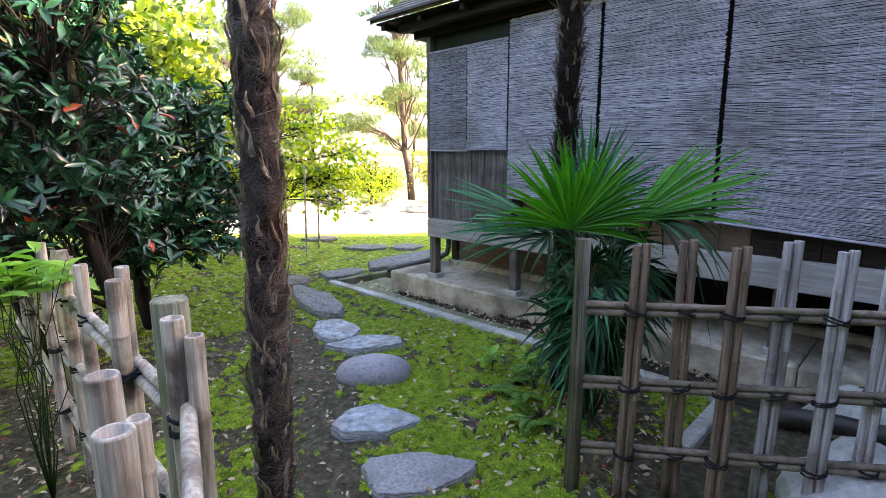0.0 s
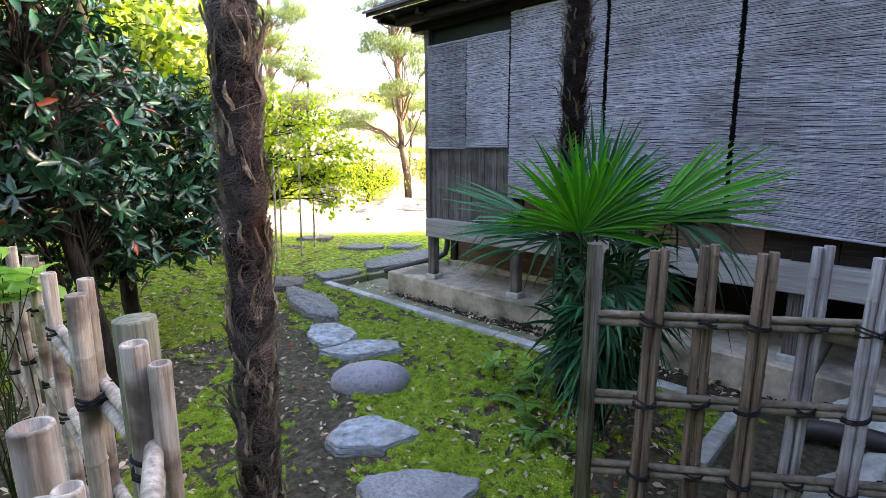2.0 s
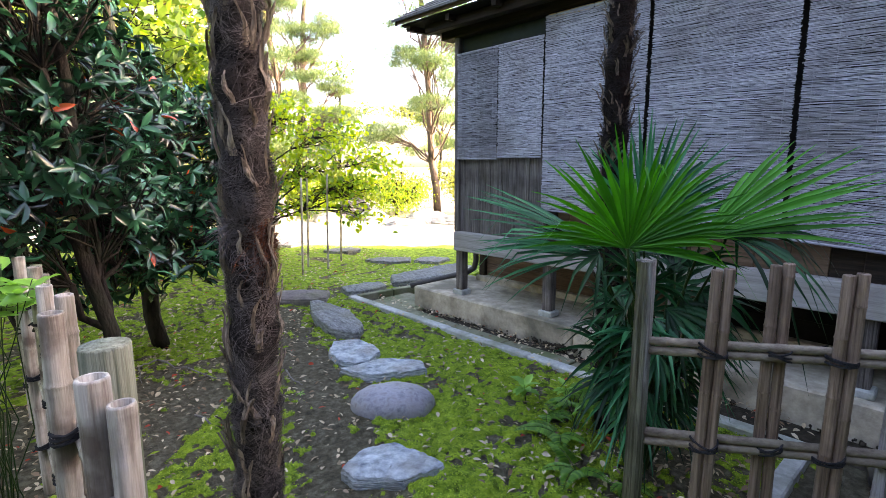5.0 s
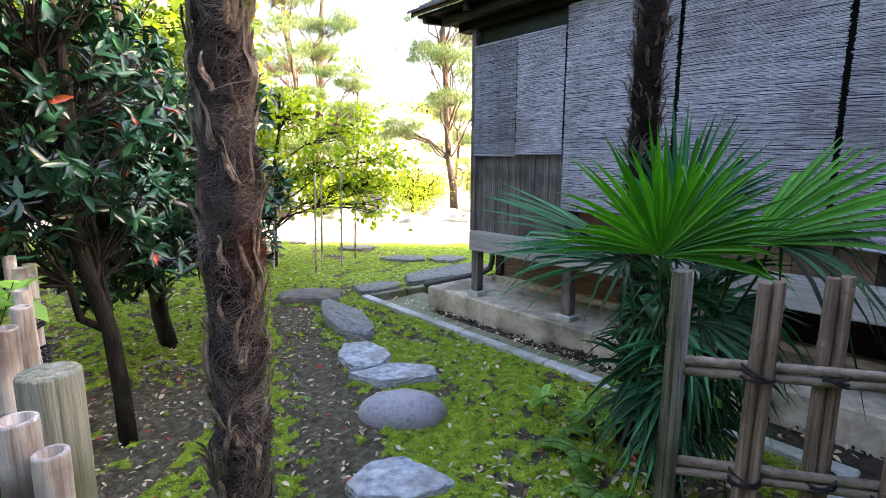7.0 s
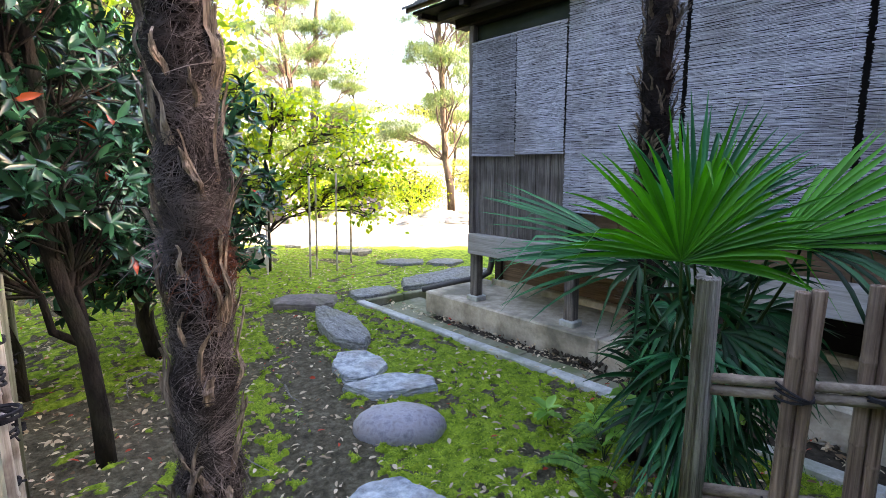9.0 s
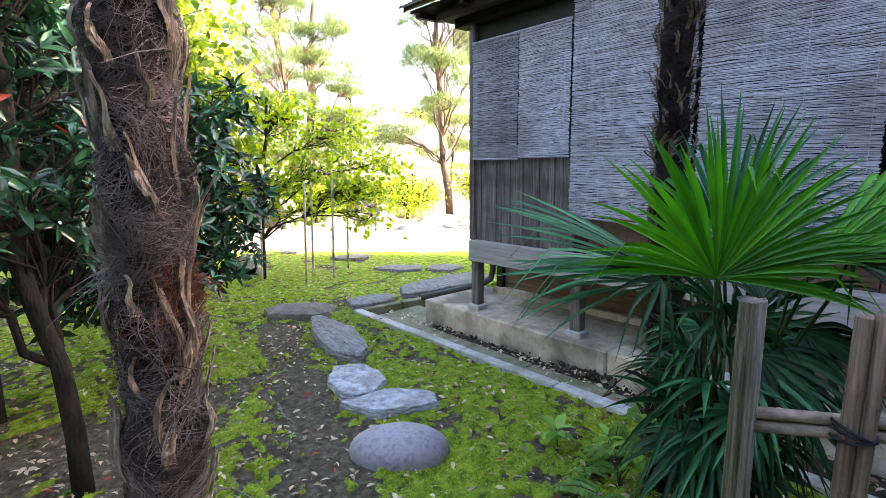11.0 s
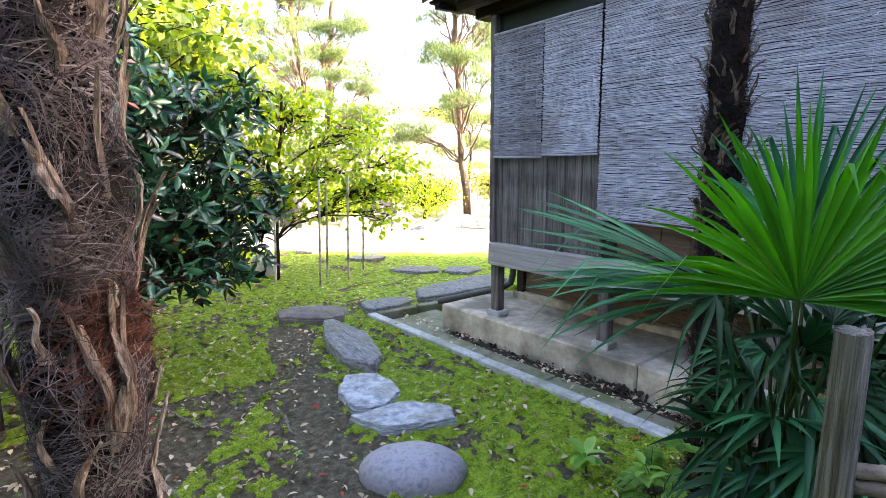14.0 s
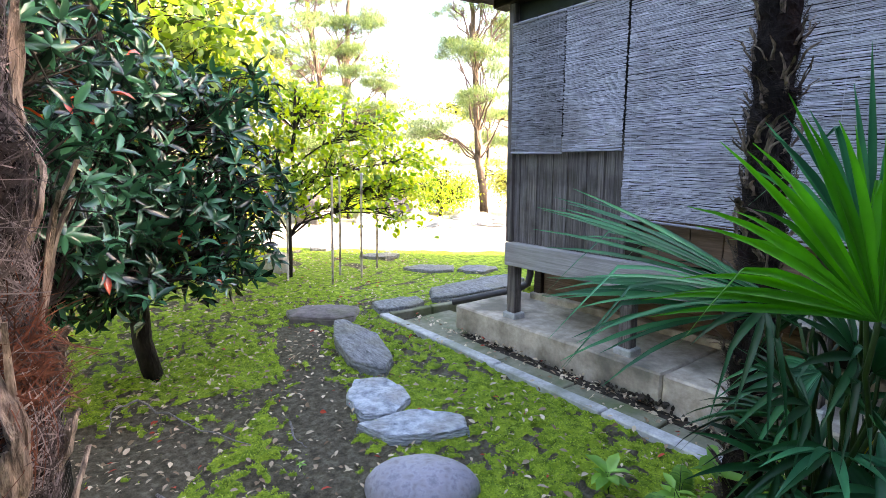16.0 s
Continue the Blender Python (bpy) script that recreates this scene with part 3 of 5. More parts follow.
while y > 2.87:
    w = 0.052 + 0.05 * ((k * 7) % 5) / 5
    hpart("wall_board", box(3.722 + 0.004 * (k % 2), 3.752, max(2.862, y - w + 0.004), y, 0.766, 1.52, 0.003), M_WOOD_GREY)
    y -= w
    k += 1
y = 2.84
while y > -3:
    hpart("wall_board", box(3.765, 3.79, y - 0.176, y, 0.766, 1.02, 0.003), M_WOOD_BROWN if y > 1.2 else M_WOOD_DARK)
    y -= 0.18
hpart("transom_panel", box(3.735, 3.765, 2.86, 3.79, 2.30, 2.47, 0.003), M_GLASSY, "dark glossy transom panel")
hpart("transom_rail", box(3.715, 3.76, 2.86, 3.80, 2.305, 2.33, 0.003), M_WOOD_DARK)
hpart("lintel", box(3.66, 3.80, -3.2, 3.99, 2.455, 2.575, 0.006), M_WOOD_DARK)
hpart("rail_batten", box(3.690, 3.715, -3.0, 2.862, 2.425, 2.452, 0.003), M_BATTEN, "yellow new wood batten")
hpart("eave_beam", box(3.52, 3.60, -3.4, 4.05, 2.50, 2.575, 0.006), M_WOOD_DARK)


def roof_sheet(x0, x1, z0, z1, y0, y1, t):
    bm = box(0, 1, y0, y1, 0, 1, 0)
    for v in bm.verts:
        f = v.co.x
        v.co.x, v.co.z = x0 + f * (x1 - x0), z0 + f * (z1 - z0) + (t if v.co.z > 0.5 else 0)
    return bm


SLOPE = 0.55
for i in range(16):
    y = 4.20 - i * 0.5
    hpart("rafter", roof_sheet(3.44, 3.70, 2.535, 2.545, y - 0.045, y, 0.045), M_WOOD_DARK)
hpart("eave_board", roof_sheet(3.40, 6.6, 2.618, 2.618 + 3.2 * SLOPE, -6.3, 4.27, 0.025), M_WOOD_DARK)
# flat boards added to close the eave; eave shade is in their black
hpart("soffit", box(3.42, 4.40, -6.25, 4.25, 2.580, 2.600, 0.003), M_BLACK, "boards under the eave in shade black")
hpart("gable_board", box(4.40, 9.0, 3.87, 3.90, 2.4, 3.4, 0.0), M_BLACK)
hpart("fascia", box(3.385, 3.41, -6.3, 4.275, 2.600, 2.645, 0.003), M_WOOD_BROWN)
hpart("verge_board", roof_sheet(3.39, 6.6, 2.59, 2.59 + 3.21 * SLOPE, 4.275, 4.30, 0.06), M_WOOD_DARK)
for i in range(24):
    x = 3.36 + i * 0.135
    z = 2.618 + (x - 3.36) * SLOPE
    hpart("roof_course", roof_sheet(x, x + 0.17, z, z + 0.17 * SLOPE - 0.012, -6.35, 4.32, 0.022), M_ROOF)
hpart("roof", roof_sheet(6.6, 9.7, 2.60 + 3.2 * SLOPE, 2.60, -6.35, 4.32, 0.08), M_ROOF)
# rain pipe at the house end
hpart("rain_pipe", tube([(4.36, 4.20, 2.5), (4.36, 4.20, 0.36), (4.35, 4.22, 0.27), (4.28, 4.28, 0.215), (4.0, 4.62, 0.10), (3.9, 4.75, 0.06)], 0.032, 12), M_PIPE)


def reed_blind(y0, y1, z_top, z_left, z_right, x=3.685, seed=1, label="grey reed blind hanging against the dark wall"):
    """Thin reeds laid one over another, tied by cords, with an edge rod below. y0 is the left, far end."""
    r = np.random.default_rng(seed)
    b = thing("reed_blind", label, "blind", (x, (y0 + y1) / 2, z_left), "blinds along the veranda")
    w = 0.0062
    n = int((z_top - min(z_left, z_right)) / w)
    V, F = [], []
    low = min(z_left, z_right)
    for i in range(n):
        z = z_top - (i + 0.5) * w
        cuts = np.sort(np.concatenate([[0, 1], r.uniform(0.03, 0.97, int(3 + abs(y0 - y1) * 4))]))
        row = r.normal(0, 0.0007)
        for s0, s1 in zip(cuts, cuts[1:]):
            o = len(V)
            dz, dx = row + r.normal(0, 0.0006), r.normal(0, 0.0014)
            hh = w * r.uniform(0.33, 0.53)
            tilt = r.normal(0, 0.0012)
            for q in range(3):
                u = s0 + (s1 - s0) * q / 2
                yy = y0 + (y1 - y0) * u + (r.normal(0, 0.003) if u in (0, 1) else 0)
                floor_z = z_left + (z_right - z_left) * u
                zz = floor_z + (z - low) * (z_top - floor_z) / (z_top - low)
                sag = 0.0012 * math.sin(yy * 31 + i * 0.13) + 0.006 * math.sin(yy * 3.3 + seed) * (z_top - zz) + dz + tilt * (q - 1)
                V += [(x + dx - 0.002, yy, zz + sag + hh), (x + dx - 0.0035, yy, zz + sag), (x + dx - 0.002, yy, zz + sag - hh)]
                if q:
                    a, c = o + 3 * (q - 1), o + 3 * q
                    F += [(a, c, c + 1, a + 1), (a + 1, c + 1, c + 2, a + 2)]
    hang(tagged(part("reeds", (V, F), M_SLAT), kind="stuff"), b)
    cords = int(abs(y0 - y1) / 0.085)
    for k in range(cords):
        u = (k + 0.5) / cords
        yy = y0 + (y1 - y0) * u
        zb = z_left + (z_right - z_left) * u
        hang(part("cord", tube([(x - 0.005, yy, z_top), (x - 0.0055, yy + 0.002, (z_top + zb) / 2), (x - 0.005, yy, zb)], 0.0009, 4), M_SLAT), b)
    hang(part("bottom_rod", tube([(x - 0.002, y0, z_left - 0.006), (x - 0.002, y1, z_right - 0.006)], 0.007, 8), M_SLAT), b)
    hang(part("top_rod", tube([(x - 0.002, y0, z_top + 0.004), (x - 0.002, y1, z_top + 0.004)], 0.009, 8), M_SLAT), b)
    for u in (0.12, 0.5, 0.88):
        yy = y0 + (y1 - y0) * u
        hang(part("hook", tube([(x - 0.004, yy, z_top - 0.01), (x - 0.010, yy, z_top + 0.02), (x + 0.03, yy, z_top + 0.03)], 0.004, 6), M_STRING), b)
    return b


reed_blind(3.800, 3.338, 2.305, 1.430, 1.420, seed=11, label="short grey reed blind over weathered wall boards")
reed_blind(3.328, 2.885, 2.305, 1.435, 1.432, 3.682, seed=12, label="short grey reed blind over weathered wall boards")
reed_blind(2.862, 2.075, 2.425, 1.030, 1.000, 3.672, seed=13)
reed_blind(2.050, 1.262, 2.425, 0.985, 0.965, 3.676, seed=14)
reed_blind(1.232, 0.395, 2.425, 0.965, 0.910, 3.670, seed=15)
reed_blind(0.365, -0.460, 2.425, 0.950, 0.930, 3.676, seed=16)
reed_blind(-0.490, -1.30, 2.425, 0.950, 0.940, 3.672, seed=17)


# ---- unseen plain walls, added to close the garden and cut low sky light ----
for nm, (x0, x1, y0, y1) in (("garden_wall_south", (-5.2, 3.8, -2.3, -2.15)), ("garden_wall_west", (-5.2, -5.05, -2.15, 3.2))):
    tagged(part(nm, box(x0, x1, y0, y1, -0.2, 4.8, 0.01), M_WOOD_DARK, None, "unseen plain dark wall added to block low sky light"), category="wall", kind="structure")


# ---- bamboo ----
def culm(p0, p1, r, seed=0, nodes=0.24, n=10, hollow=True):
    """A bamboo culm from p0 to p1 with swollen nodes and an open cut end at p1."""
    rr = random.Random(seed)
    p0, p1 = np.asarray(p0, float), np.asarray(p1, float)
    L = np.linalg.norm(p1 - p0)
    at, rad = [0.0], [r * 1.04]
    s = rr.uniform(0.03, nodes)
    while s < L - 0.03:
        at += [s - 0.012, s - 0.004, s, s + 0.005, s + 0.014]
        rad += [r, r * 1.02, r * 1.13, r * 1.03, r * 0.985]
        s += nodes * rr.uniform(0.85, 1.15)
    at += [L - 0.004, L]
    rad += [r * 0.99, r * 0.94]
    if hollow:
        at += [L, L - 0.02]
        rad += [r * 0.70, r * 0.66]
    P = p0 + (p1 - p0) * (np.array(at) / L)[:, None]
    bow = rr.uniform(-0.006, 0.006)
    side = np.cross((p1 - p0) / L, [0.3, 0.8, 0.52])
    P = P + side * (bow * np.sin(np.pi * np.clip(np.array(at) / L, 0, 1)))[:, None]
    way = (p1 - p0) / L
    ref = np.array([0.0, 0, 1]) if abs(way[2]) < 0.9 else np.array([1.0, 0, 0])
    A = np.cross(way, ref)
    A /= np.linalg.norm(A)
    B = np.cross(way, A)
    a = np.linspace(0, 2 * np.pi, n, endpoint=False)
    V = (P[:, None] + np.array(rad)[:, None, None] * (np.cos(a)[None, :, None] * A + np.sin(a)[None, :, None] * B)).reshape(-1, 3)
    F = []
    for i in range(len(P) - 1):
        for j in range(n):
            k = (j + 1) % n
            F.append((i * n + j, i * n + k, (i + 1) * n + k, (i + 1) * n + j))
    F.append(tuple(range(n))[::-1])
    F.append(tuple((len(P) - 1) * n + j for j in range(n)))
    return V, F


def tie(p, wide, deep, along, seed=0, thick=0.0045):
    """Dark cord wound crosswise round a crossing, with a knot and two loose ends."""
    r = np.random.default_rng(seed)
    p, along = np.asarray(p, float), np.asarray(along, float)
    out = np.cross(along, [0, 0, 1.0])
    pieces = []
    for k in range(3):
        a = np.linspace(0, 2 * np.pi, 13)
        tilt = r.uniform(-0.5, 0.5)
        loop = p + np.cos(a)[:, None] * along * wide + np.sin(a)[:, None] * out * deep + (np.cos(a) * tilt * wide + (k - 1) * thick * 1.7)[:, None] * np.array([0, 0, 1.0])
        pieces.append(tube(loop, thick, 5))
    for k in range(3):
        e = p - out * deep + r.normal(0, 0.012, 3)
        q = e - out * r.uniform(0.0, 0.03) + along * r.uniform(-0.05, 0.05) + np.array([0, 0, r.uniform(-0.05, 0.01)])
        pieces.append(tube(bend(e, q, 0.1, 4, 0.06), thick * 0.8, 5))
    return merge(pieces)


FD = np.array([0.566, -0.824, 0.0])       # way of the lattice fence
FO = np.array([0.824, 0.566, 0.0])        # away from the path
FP = np.array([1.965, 1.205, 0.0])
fence = thing("bamboo_fence", "low lattice fence of aged split bamboo with dark ties", "fence", tuple(FP))
post = culm(FP - [0, 0, 0.1], FP + [0.006, 0.0, 1.06], 0.031, 3, 9, 14, False)
pv = np.array(post[0])
pv += 0.0025 * rng.normal(0, 1, pv.shape)
hang(part("post", (pv, post[1]), M_POST, None, "grey weathered wooden post", True), fence)
endp = FP + FD * 2.05
hang(part("post", culm(endp - [0, 0, 0.1], endp + [0, 0, 1.05], 0.031, 4, 9, 14, False), M_POST, None, "grey weathered wooden post", True), fence)
for k, z in enumerate((0.785, 0.475, 0.185)):
    for dz in (-0.0155, 0.0155):
        a = FP + FD * (-0.0) + [0, 0, z + dz]
        b = FP + FD * 2.05 + [0, 0, z + dz + 0.015]
        hang(part("rail", culm(a, b, 0.0145, 20 + k * 2 + (dz > 0), 0.3, 8, False), M_BAMBOO_RAIL, None, "", True), fence)
TOPS = (1.045, 1.055, 1.045, 1.06, 1.04, 1.05, 1.04, 1.05, 1.04, 1.05, 1.04)
for i in range(11):
    s = (0.205 if i % 2 == 0 else 0.225) + 0.174 * i
    side = -0.033 if i % 2 == 0 else 0.033
    lean = (0.02, -0.005, 0.012, 0.022, 0.010, 0.015, 0.0, 0.01, 0.0, 0.01, 0)[i]
    for d in (-0.0172, 0.0172):
        lo = FP + FD * (s + d - lean * 0.6) + FO * side + [0, 0, -0.03]
        hi = FP + FD * (s + d + lean * 0.5) + FO * side + [0, 0, TOPS[i] + 0.006 * (d > 0)]
        hang(part("stake", culm(lo, hi, 0.0168, 40 + i * 2 + (d > 0), 0.2, 8, True), M_BAMBOO_TAN if i < 3 else M_BAMBOO_BROWN, None, "", True), fence)
    for k, z in enumerate((0.785, 0.475, 0.185)):
        hang(part("tie", tie(FP + FD * (s + lean * (z - 0.5) * 0.7) + FO * side * 0.5 + [0, 0, z], 0.040, 0.046, FD, i * 3 + k, 0.0036), M_STRING), fence)

# side fence of round bleached bamboo
side_fence = thing("bamboo_fence", "low fence of round bleached bamboo culms tied with dark cord", "fence", (0.56, 2.0, 0))
for (x, y, h, r, lean) in ((0.580, 1.500, 1.050, 0.041, 0), (0.60, 3.30, 0.93, 0.036, 0.02), (0.62, 5.1, 0.95, 0.036, 0)):
    c = culm((x - lean, y, -0.1), (x, y, h), r, int(y * 10), 9, 16, False)
    hang(part("post", c, M_POST_GREEN, None, "round post green with algae", True), side_fence)
for k, z in enumerate((0.80, 0.50, 0.20)):
    for dx in (-0.017, 0.017):
        hang(part("rail", culm((0.560 + dx * 0.3, 1.38, z + dx), (0.60 + dx * 0.3, 5.1, z + dx - 0.02), 0.0155, 70 + k * 2 + (dx > 0), 0.32, 10, True), M_BAMBOO_PALE, None, "", True), side_fence)
CULMS = ((0.540, 1.360, 1.045, 0.0235, 0.006), (0.567, 1.320, 1.010, 0.020, 0.0), (0.531, 1.757, 1.060, 0.0235, -0.03), (0.560, 1.800, 1.085, 0.018, -0.03), (0.595, 2.14, 0.80, 0.019, 0.0),
         (0.57, 2.40, 1.00, 0.022, -0.01), (0.575, 2.76, 1.005, 0.022, 0.0), (0.60, 2.80, 0.97, 0.018, 0.0), (0.55, 3.10, 1.00, 0.022, 0.01), (0.59, 3.52, 0.99, 0.022, 0.0), (0.56, 3.9, 1.0, 0.022, 0.0), (0.58, 4.4, 1.0, 0.022, 0.0))
for i, (x, y, h, r, lean) in enumerate(CULMS):
    hang(part("culm", culm((x, y - lean, -0.05), (x, y, h), r, 90 + i, 0.27, 14, True), M_BAMBOO_PALE, None, "", True), side_fence)
    for k, z in enumerate((0.80, 0.50, 0.20)):
        if i not in (1, 3, 7):
            hang(part("tie", tie((x + 0.01, y - lean * (1 - z), z), 0.036, 0.036, np.array([1.0, 0, 0]), 200 + i * 3 + k), M_STRING), side_fence)

near_fence = thing("bamboo_fence", "short return of bleached bamboo fence with cut culm tops", "fence", (0.40, 1.1, 0))
for i, (x, y, h, r) in enumerate(((0.365, 1.135, 1.045, 0.026), (0.340, 0.965, 1.030, 0.026), (0.374, 0.990, 1.025, 0.016), (0.25, 0.62, 1.0, 0.026))):
    hang(part("culm", culm((x, y, -0.05), (x, y, h), r, 130 + i, 0.27, 14, True), M_BAMBOO_PALE, None, "", True), near_fence)
    if i != 2:
        for k, z in enumerate((0.78, 0.48, 0.18)):
            hang(part("tie", tie((x + 0.01, y, z), 0.040, 0.040, np.array([0.8, -0.6, 0]), 260 + i * 3 + k), M_STRING), near_fence)
for k, z in enumerate((0.79, 0.49, 0.19)):
    for d in (-0.02, 0.02):
        hang(part("rail", culm((0.28, 0.55, z + d), (0.575, 1.42, z + d + 0.04), 0.017, 150 + k * 2 + (d > 0), 0.32, 10, True), M_BAMBOO_PALE, None, "", True), near_fence)


# ---- palms ----
def palm_trunk(name, base, height, r0, lean, seed, strands, stubs, label, red_at=None, stub_long=(0.09, 0.24), hair=(), stub_mat=None, stub_out=0.06, fuzz=0.10):
    """A trunk wrapped in fibre: a dark core, collars of matted hairs that cross one another, and split dry leaf bases."""
    r = np.random.default_rng(seed)
    base = np.array(base, float)
    t = thing(name, label, "palm", tuple(base))
    nh, na = int(height / 0.02), 36
    zz = np.linspace(-0.05, height, nh)

    def axis(z):
        z = np.asarray(z, float)
        return base + np.stack([lean[0] * z + 0.012 * np.sin(z * 2.1 + seed), lean[1] * z + 0.012 * np.cos(z * 1.7 + seed), z], -1)

    def rad_exact(z, a):
        k = (z * 5.2 + 0.16 * math.sin(a * 2 + seed) + 0.1 * math.sin(a)) % 1.0
        collar = 0.88 + 0.22 * (k / 0.82 if k < 0.82 else (1 - k) / 0.18)
        return r0 * (collar + 0.09 * noise.noise(Vector((math.cos(a) * 1.6, math.sin(a) * 1.6, z * 9 + seed))))

    table = np.array([[rad_exact(z, 2 * np.pi * j / na) for j in range(na)] for z in zz])

    def rad(z, a):
        i = np.clip((np.asarray(z) + 0.05) / (height + 0.05) * (nh - 1), 0, nh - 1).astype(int)
        return table[i, (np.asarray(a) / (2 * np.pi) * na).astype(int) % na]

    V, F = [], []
    for i, z in enumerate(zz):
        c = axis(z)
        for j in range(na):
            a = 2 * np.pi * j / na
            q = table[i, j] * 0.86 + 0.05 * r0 * noise.noise(Vector((math.cos(a) * 6, math.sin(a) * 6, z * 30 + seed)))
            V.append(c + [q * np.cos(a), q * np.sin(a), 0])
            if i:
                k = (j + 1) % na
                F.append(((i - 1) * na + j, (i - 1) * na + k, i * na + k, i * na + j))
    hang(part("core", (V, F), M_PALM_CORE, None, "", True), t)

    def hairs(n, z_lo, z_hi, a_mid=None, a_wide=np.pi, stray=0.09, steep=0.35, long=(0.05, 0.17), lock=14, thick=1.0):
        """Locks of thin ribbons; the hairs of one lock lie nearly side by side, the locks cross one another."""
        m, g = 6, max(1, n // lock)
        pick = r.integers(0, g, n)
        lz = r.uniform(z_lo, z_hi, g)
        la = r.uniform(0, 2 * np.pi, g) if a_mid is None else a_mid + r.normal(0, a_wide, g)
        lean_to = r.choice([0.65, np.pi - 0.65, 0.15, np.pi - 0.15, -0.5, 1.35], g, p=[0.27, 0.27, 0.14, 0.14, 0.08, 0.10]) + r.normal(0, steep, g)
        lift_g = r.uniform(0.89, 1.06, g)
        curl_g = r.normal(0, 0.7, g)
        z = lz[pick] + r.normal(0, 0.012, n)
        a = la[pick] + r.normal(0, 0.012, n) / r0
        L = r.uniform(*long, n)
        sl = lean_to[pick] + r.normal(0, 0.16, n)
        curl = curl_g[pick] + r.normal(0, 0.45, n)
        lift0 = lift_g[pick] + r.normal(0, 0.02, n)
        lift1 = lift0 + 0.02 + np.abs(r.normal(0, stray, n))
        w = r.uniform(0.0004, 0.0012, n) * thick
        HV = np.zeros((n, m, 2, 3))
        for q in range(m):
            u = q / (m - 1)
            s2 = sl + curl * u
            aa = a + L * u * np.cos(s2) / r0
            z2 = np.clip(z + L * u * np.sin(s2), -0.02, height)
            out = (lift0 + (lift1 - lift0) * u * u) * rad(z2, aa)
            c = axis(z2) + np.stack([out * np.cos(aa), out * np.sin(aa), 0 * aa], -1)
            across = np.stack([-np.sin(aa) * np.sin(s2), np.cos(aa) * np.sin(s2), -np.cos(s2)], -1) * (w * (1 - 0.6 * u))[:, None]
            HV[:, q, 0], HV[:, q, 1] = c - across, c + across
        b = (np.arange(n) * m * 2)[:, None] + np.arange(m - 1)[None, :] * 2
        HF = np.stack([b, b + 1, b + 3, b + 2], -1).reshape(-1, 4)
        return HV.reshape(-1, 3), HF

    for share, shade in ((0.55, hair[0]), (0.30, hair[1]), (0.15, hair[2])):
        hang(tagged(part("fibre", hairs(int(strands * share), 0, height, stray=fuzz), shade), kind="stuff"), t)
    if red_at:
        z0, a0 = red_at
        hang(tagged(part("fibre_tuft", hairs(360, z0 - 0.03, z0 + 0.04, a0, 0.34, 0.30, 1.2, (0.03, 0.09), 9), M_FIBRE_RED, None, "rusty red loose fibre"), kind="stuff"), t)
        hang(tagged(part("fibre_tuft", hairs(240, z0 + 0.03, z0 + 0.07, a0 - 1.9, 0.20, 0.55, 0.3, (0.04, 0.10), 40), M_FIBRE, None, "pale loose fibre"), kind="stuff"), t)
    for i in range(stubs):
        a = i * 2.399 + r.normal(0, 0.25)
        z = height * (i + 0.5) / stubs + r.normal(0, 0.03)
        L = r.uniform(*stub_long)
        m = 9
        SV, SF = [], []
        drift, wave, ph = r.normal(0, 0.35), r.uniform(0.02, 0.12), r.uniform(0, 6)
        curlout = abs(r.normal(stub_out, 0.05 + stub_out * 0.6))
        for strip in range(int(r.integers(1, 4))):
            o = len(SV)
            w, Ls = r.uniform(0.003, 0.0075), L * r.uniform(0.55, 1.0)
            shift, tw = r.normal(0, 0.0075) / r0, r.normal(0, 0.6)
            for q in range(m):
                u = q / (m - 1)
                z2 = min(z + Ls * u, height)
                aa = a + shift * (0.4 + 0.6 * u) + drift * u * u + wave * math.sin(u * 7 + ph) * u
                out = rad(z2, aa) * (0.93 + 0.20 * min(1, u * 2.5)) + 0.004 * strip * u + curlout * Ls * u ** 3
                c = axis(z2) + np.array([out * np.cos(aa), out * np.sin(aa), 0])
                rn, tg = np.array([np.cos(aa), np.sin(aa), 0]), np.array([-np.sin(aa), np.cos(aa), 0])
                ang = tw * u * u + 0.25 * math.sin(u * 9 + ph)
                tg2, rn2 = tg * np.cos(ang) + rn * np.sin(ang), rn * np.cos(ang) - tg * np.sin(ang)
                ww = w * (1.3 - 0.55 * u) * (1 + 0.25 * r.normal()) if q < m - 1 else w * r.uniform(0.2, 0.8)
                SV += [c - tg2 * ww - rn2 * 0.001, c + rn2 * 0.0035 * (1 - u * 0.5), c + tg2 * ww - rn2 * 0.001, c - rn2 * 0.003]
                if q:
                    b = o + q * 4
                    for e in range(4):
                        SF.append((b - 4 + e, b - 4 + (e + 1) % 4, b + (e + 1) % 4, b + e))
            SF.append((o + 4 * m - 4, o + 4 * m - 3, o + 4 * m - 2, o + 4 * m - 1))
        hang(part("leaf_base", (SV, SF), stub_mat or M_STUB), t)
    return t, axis(height)


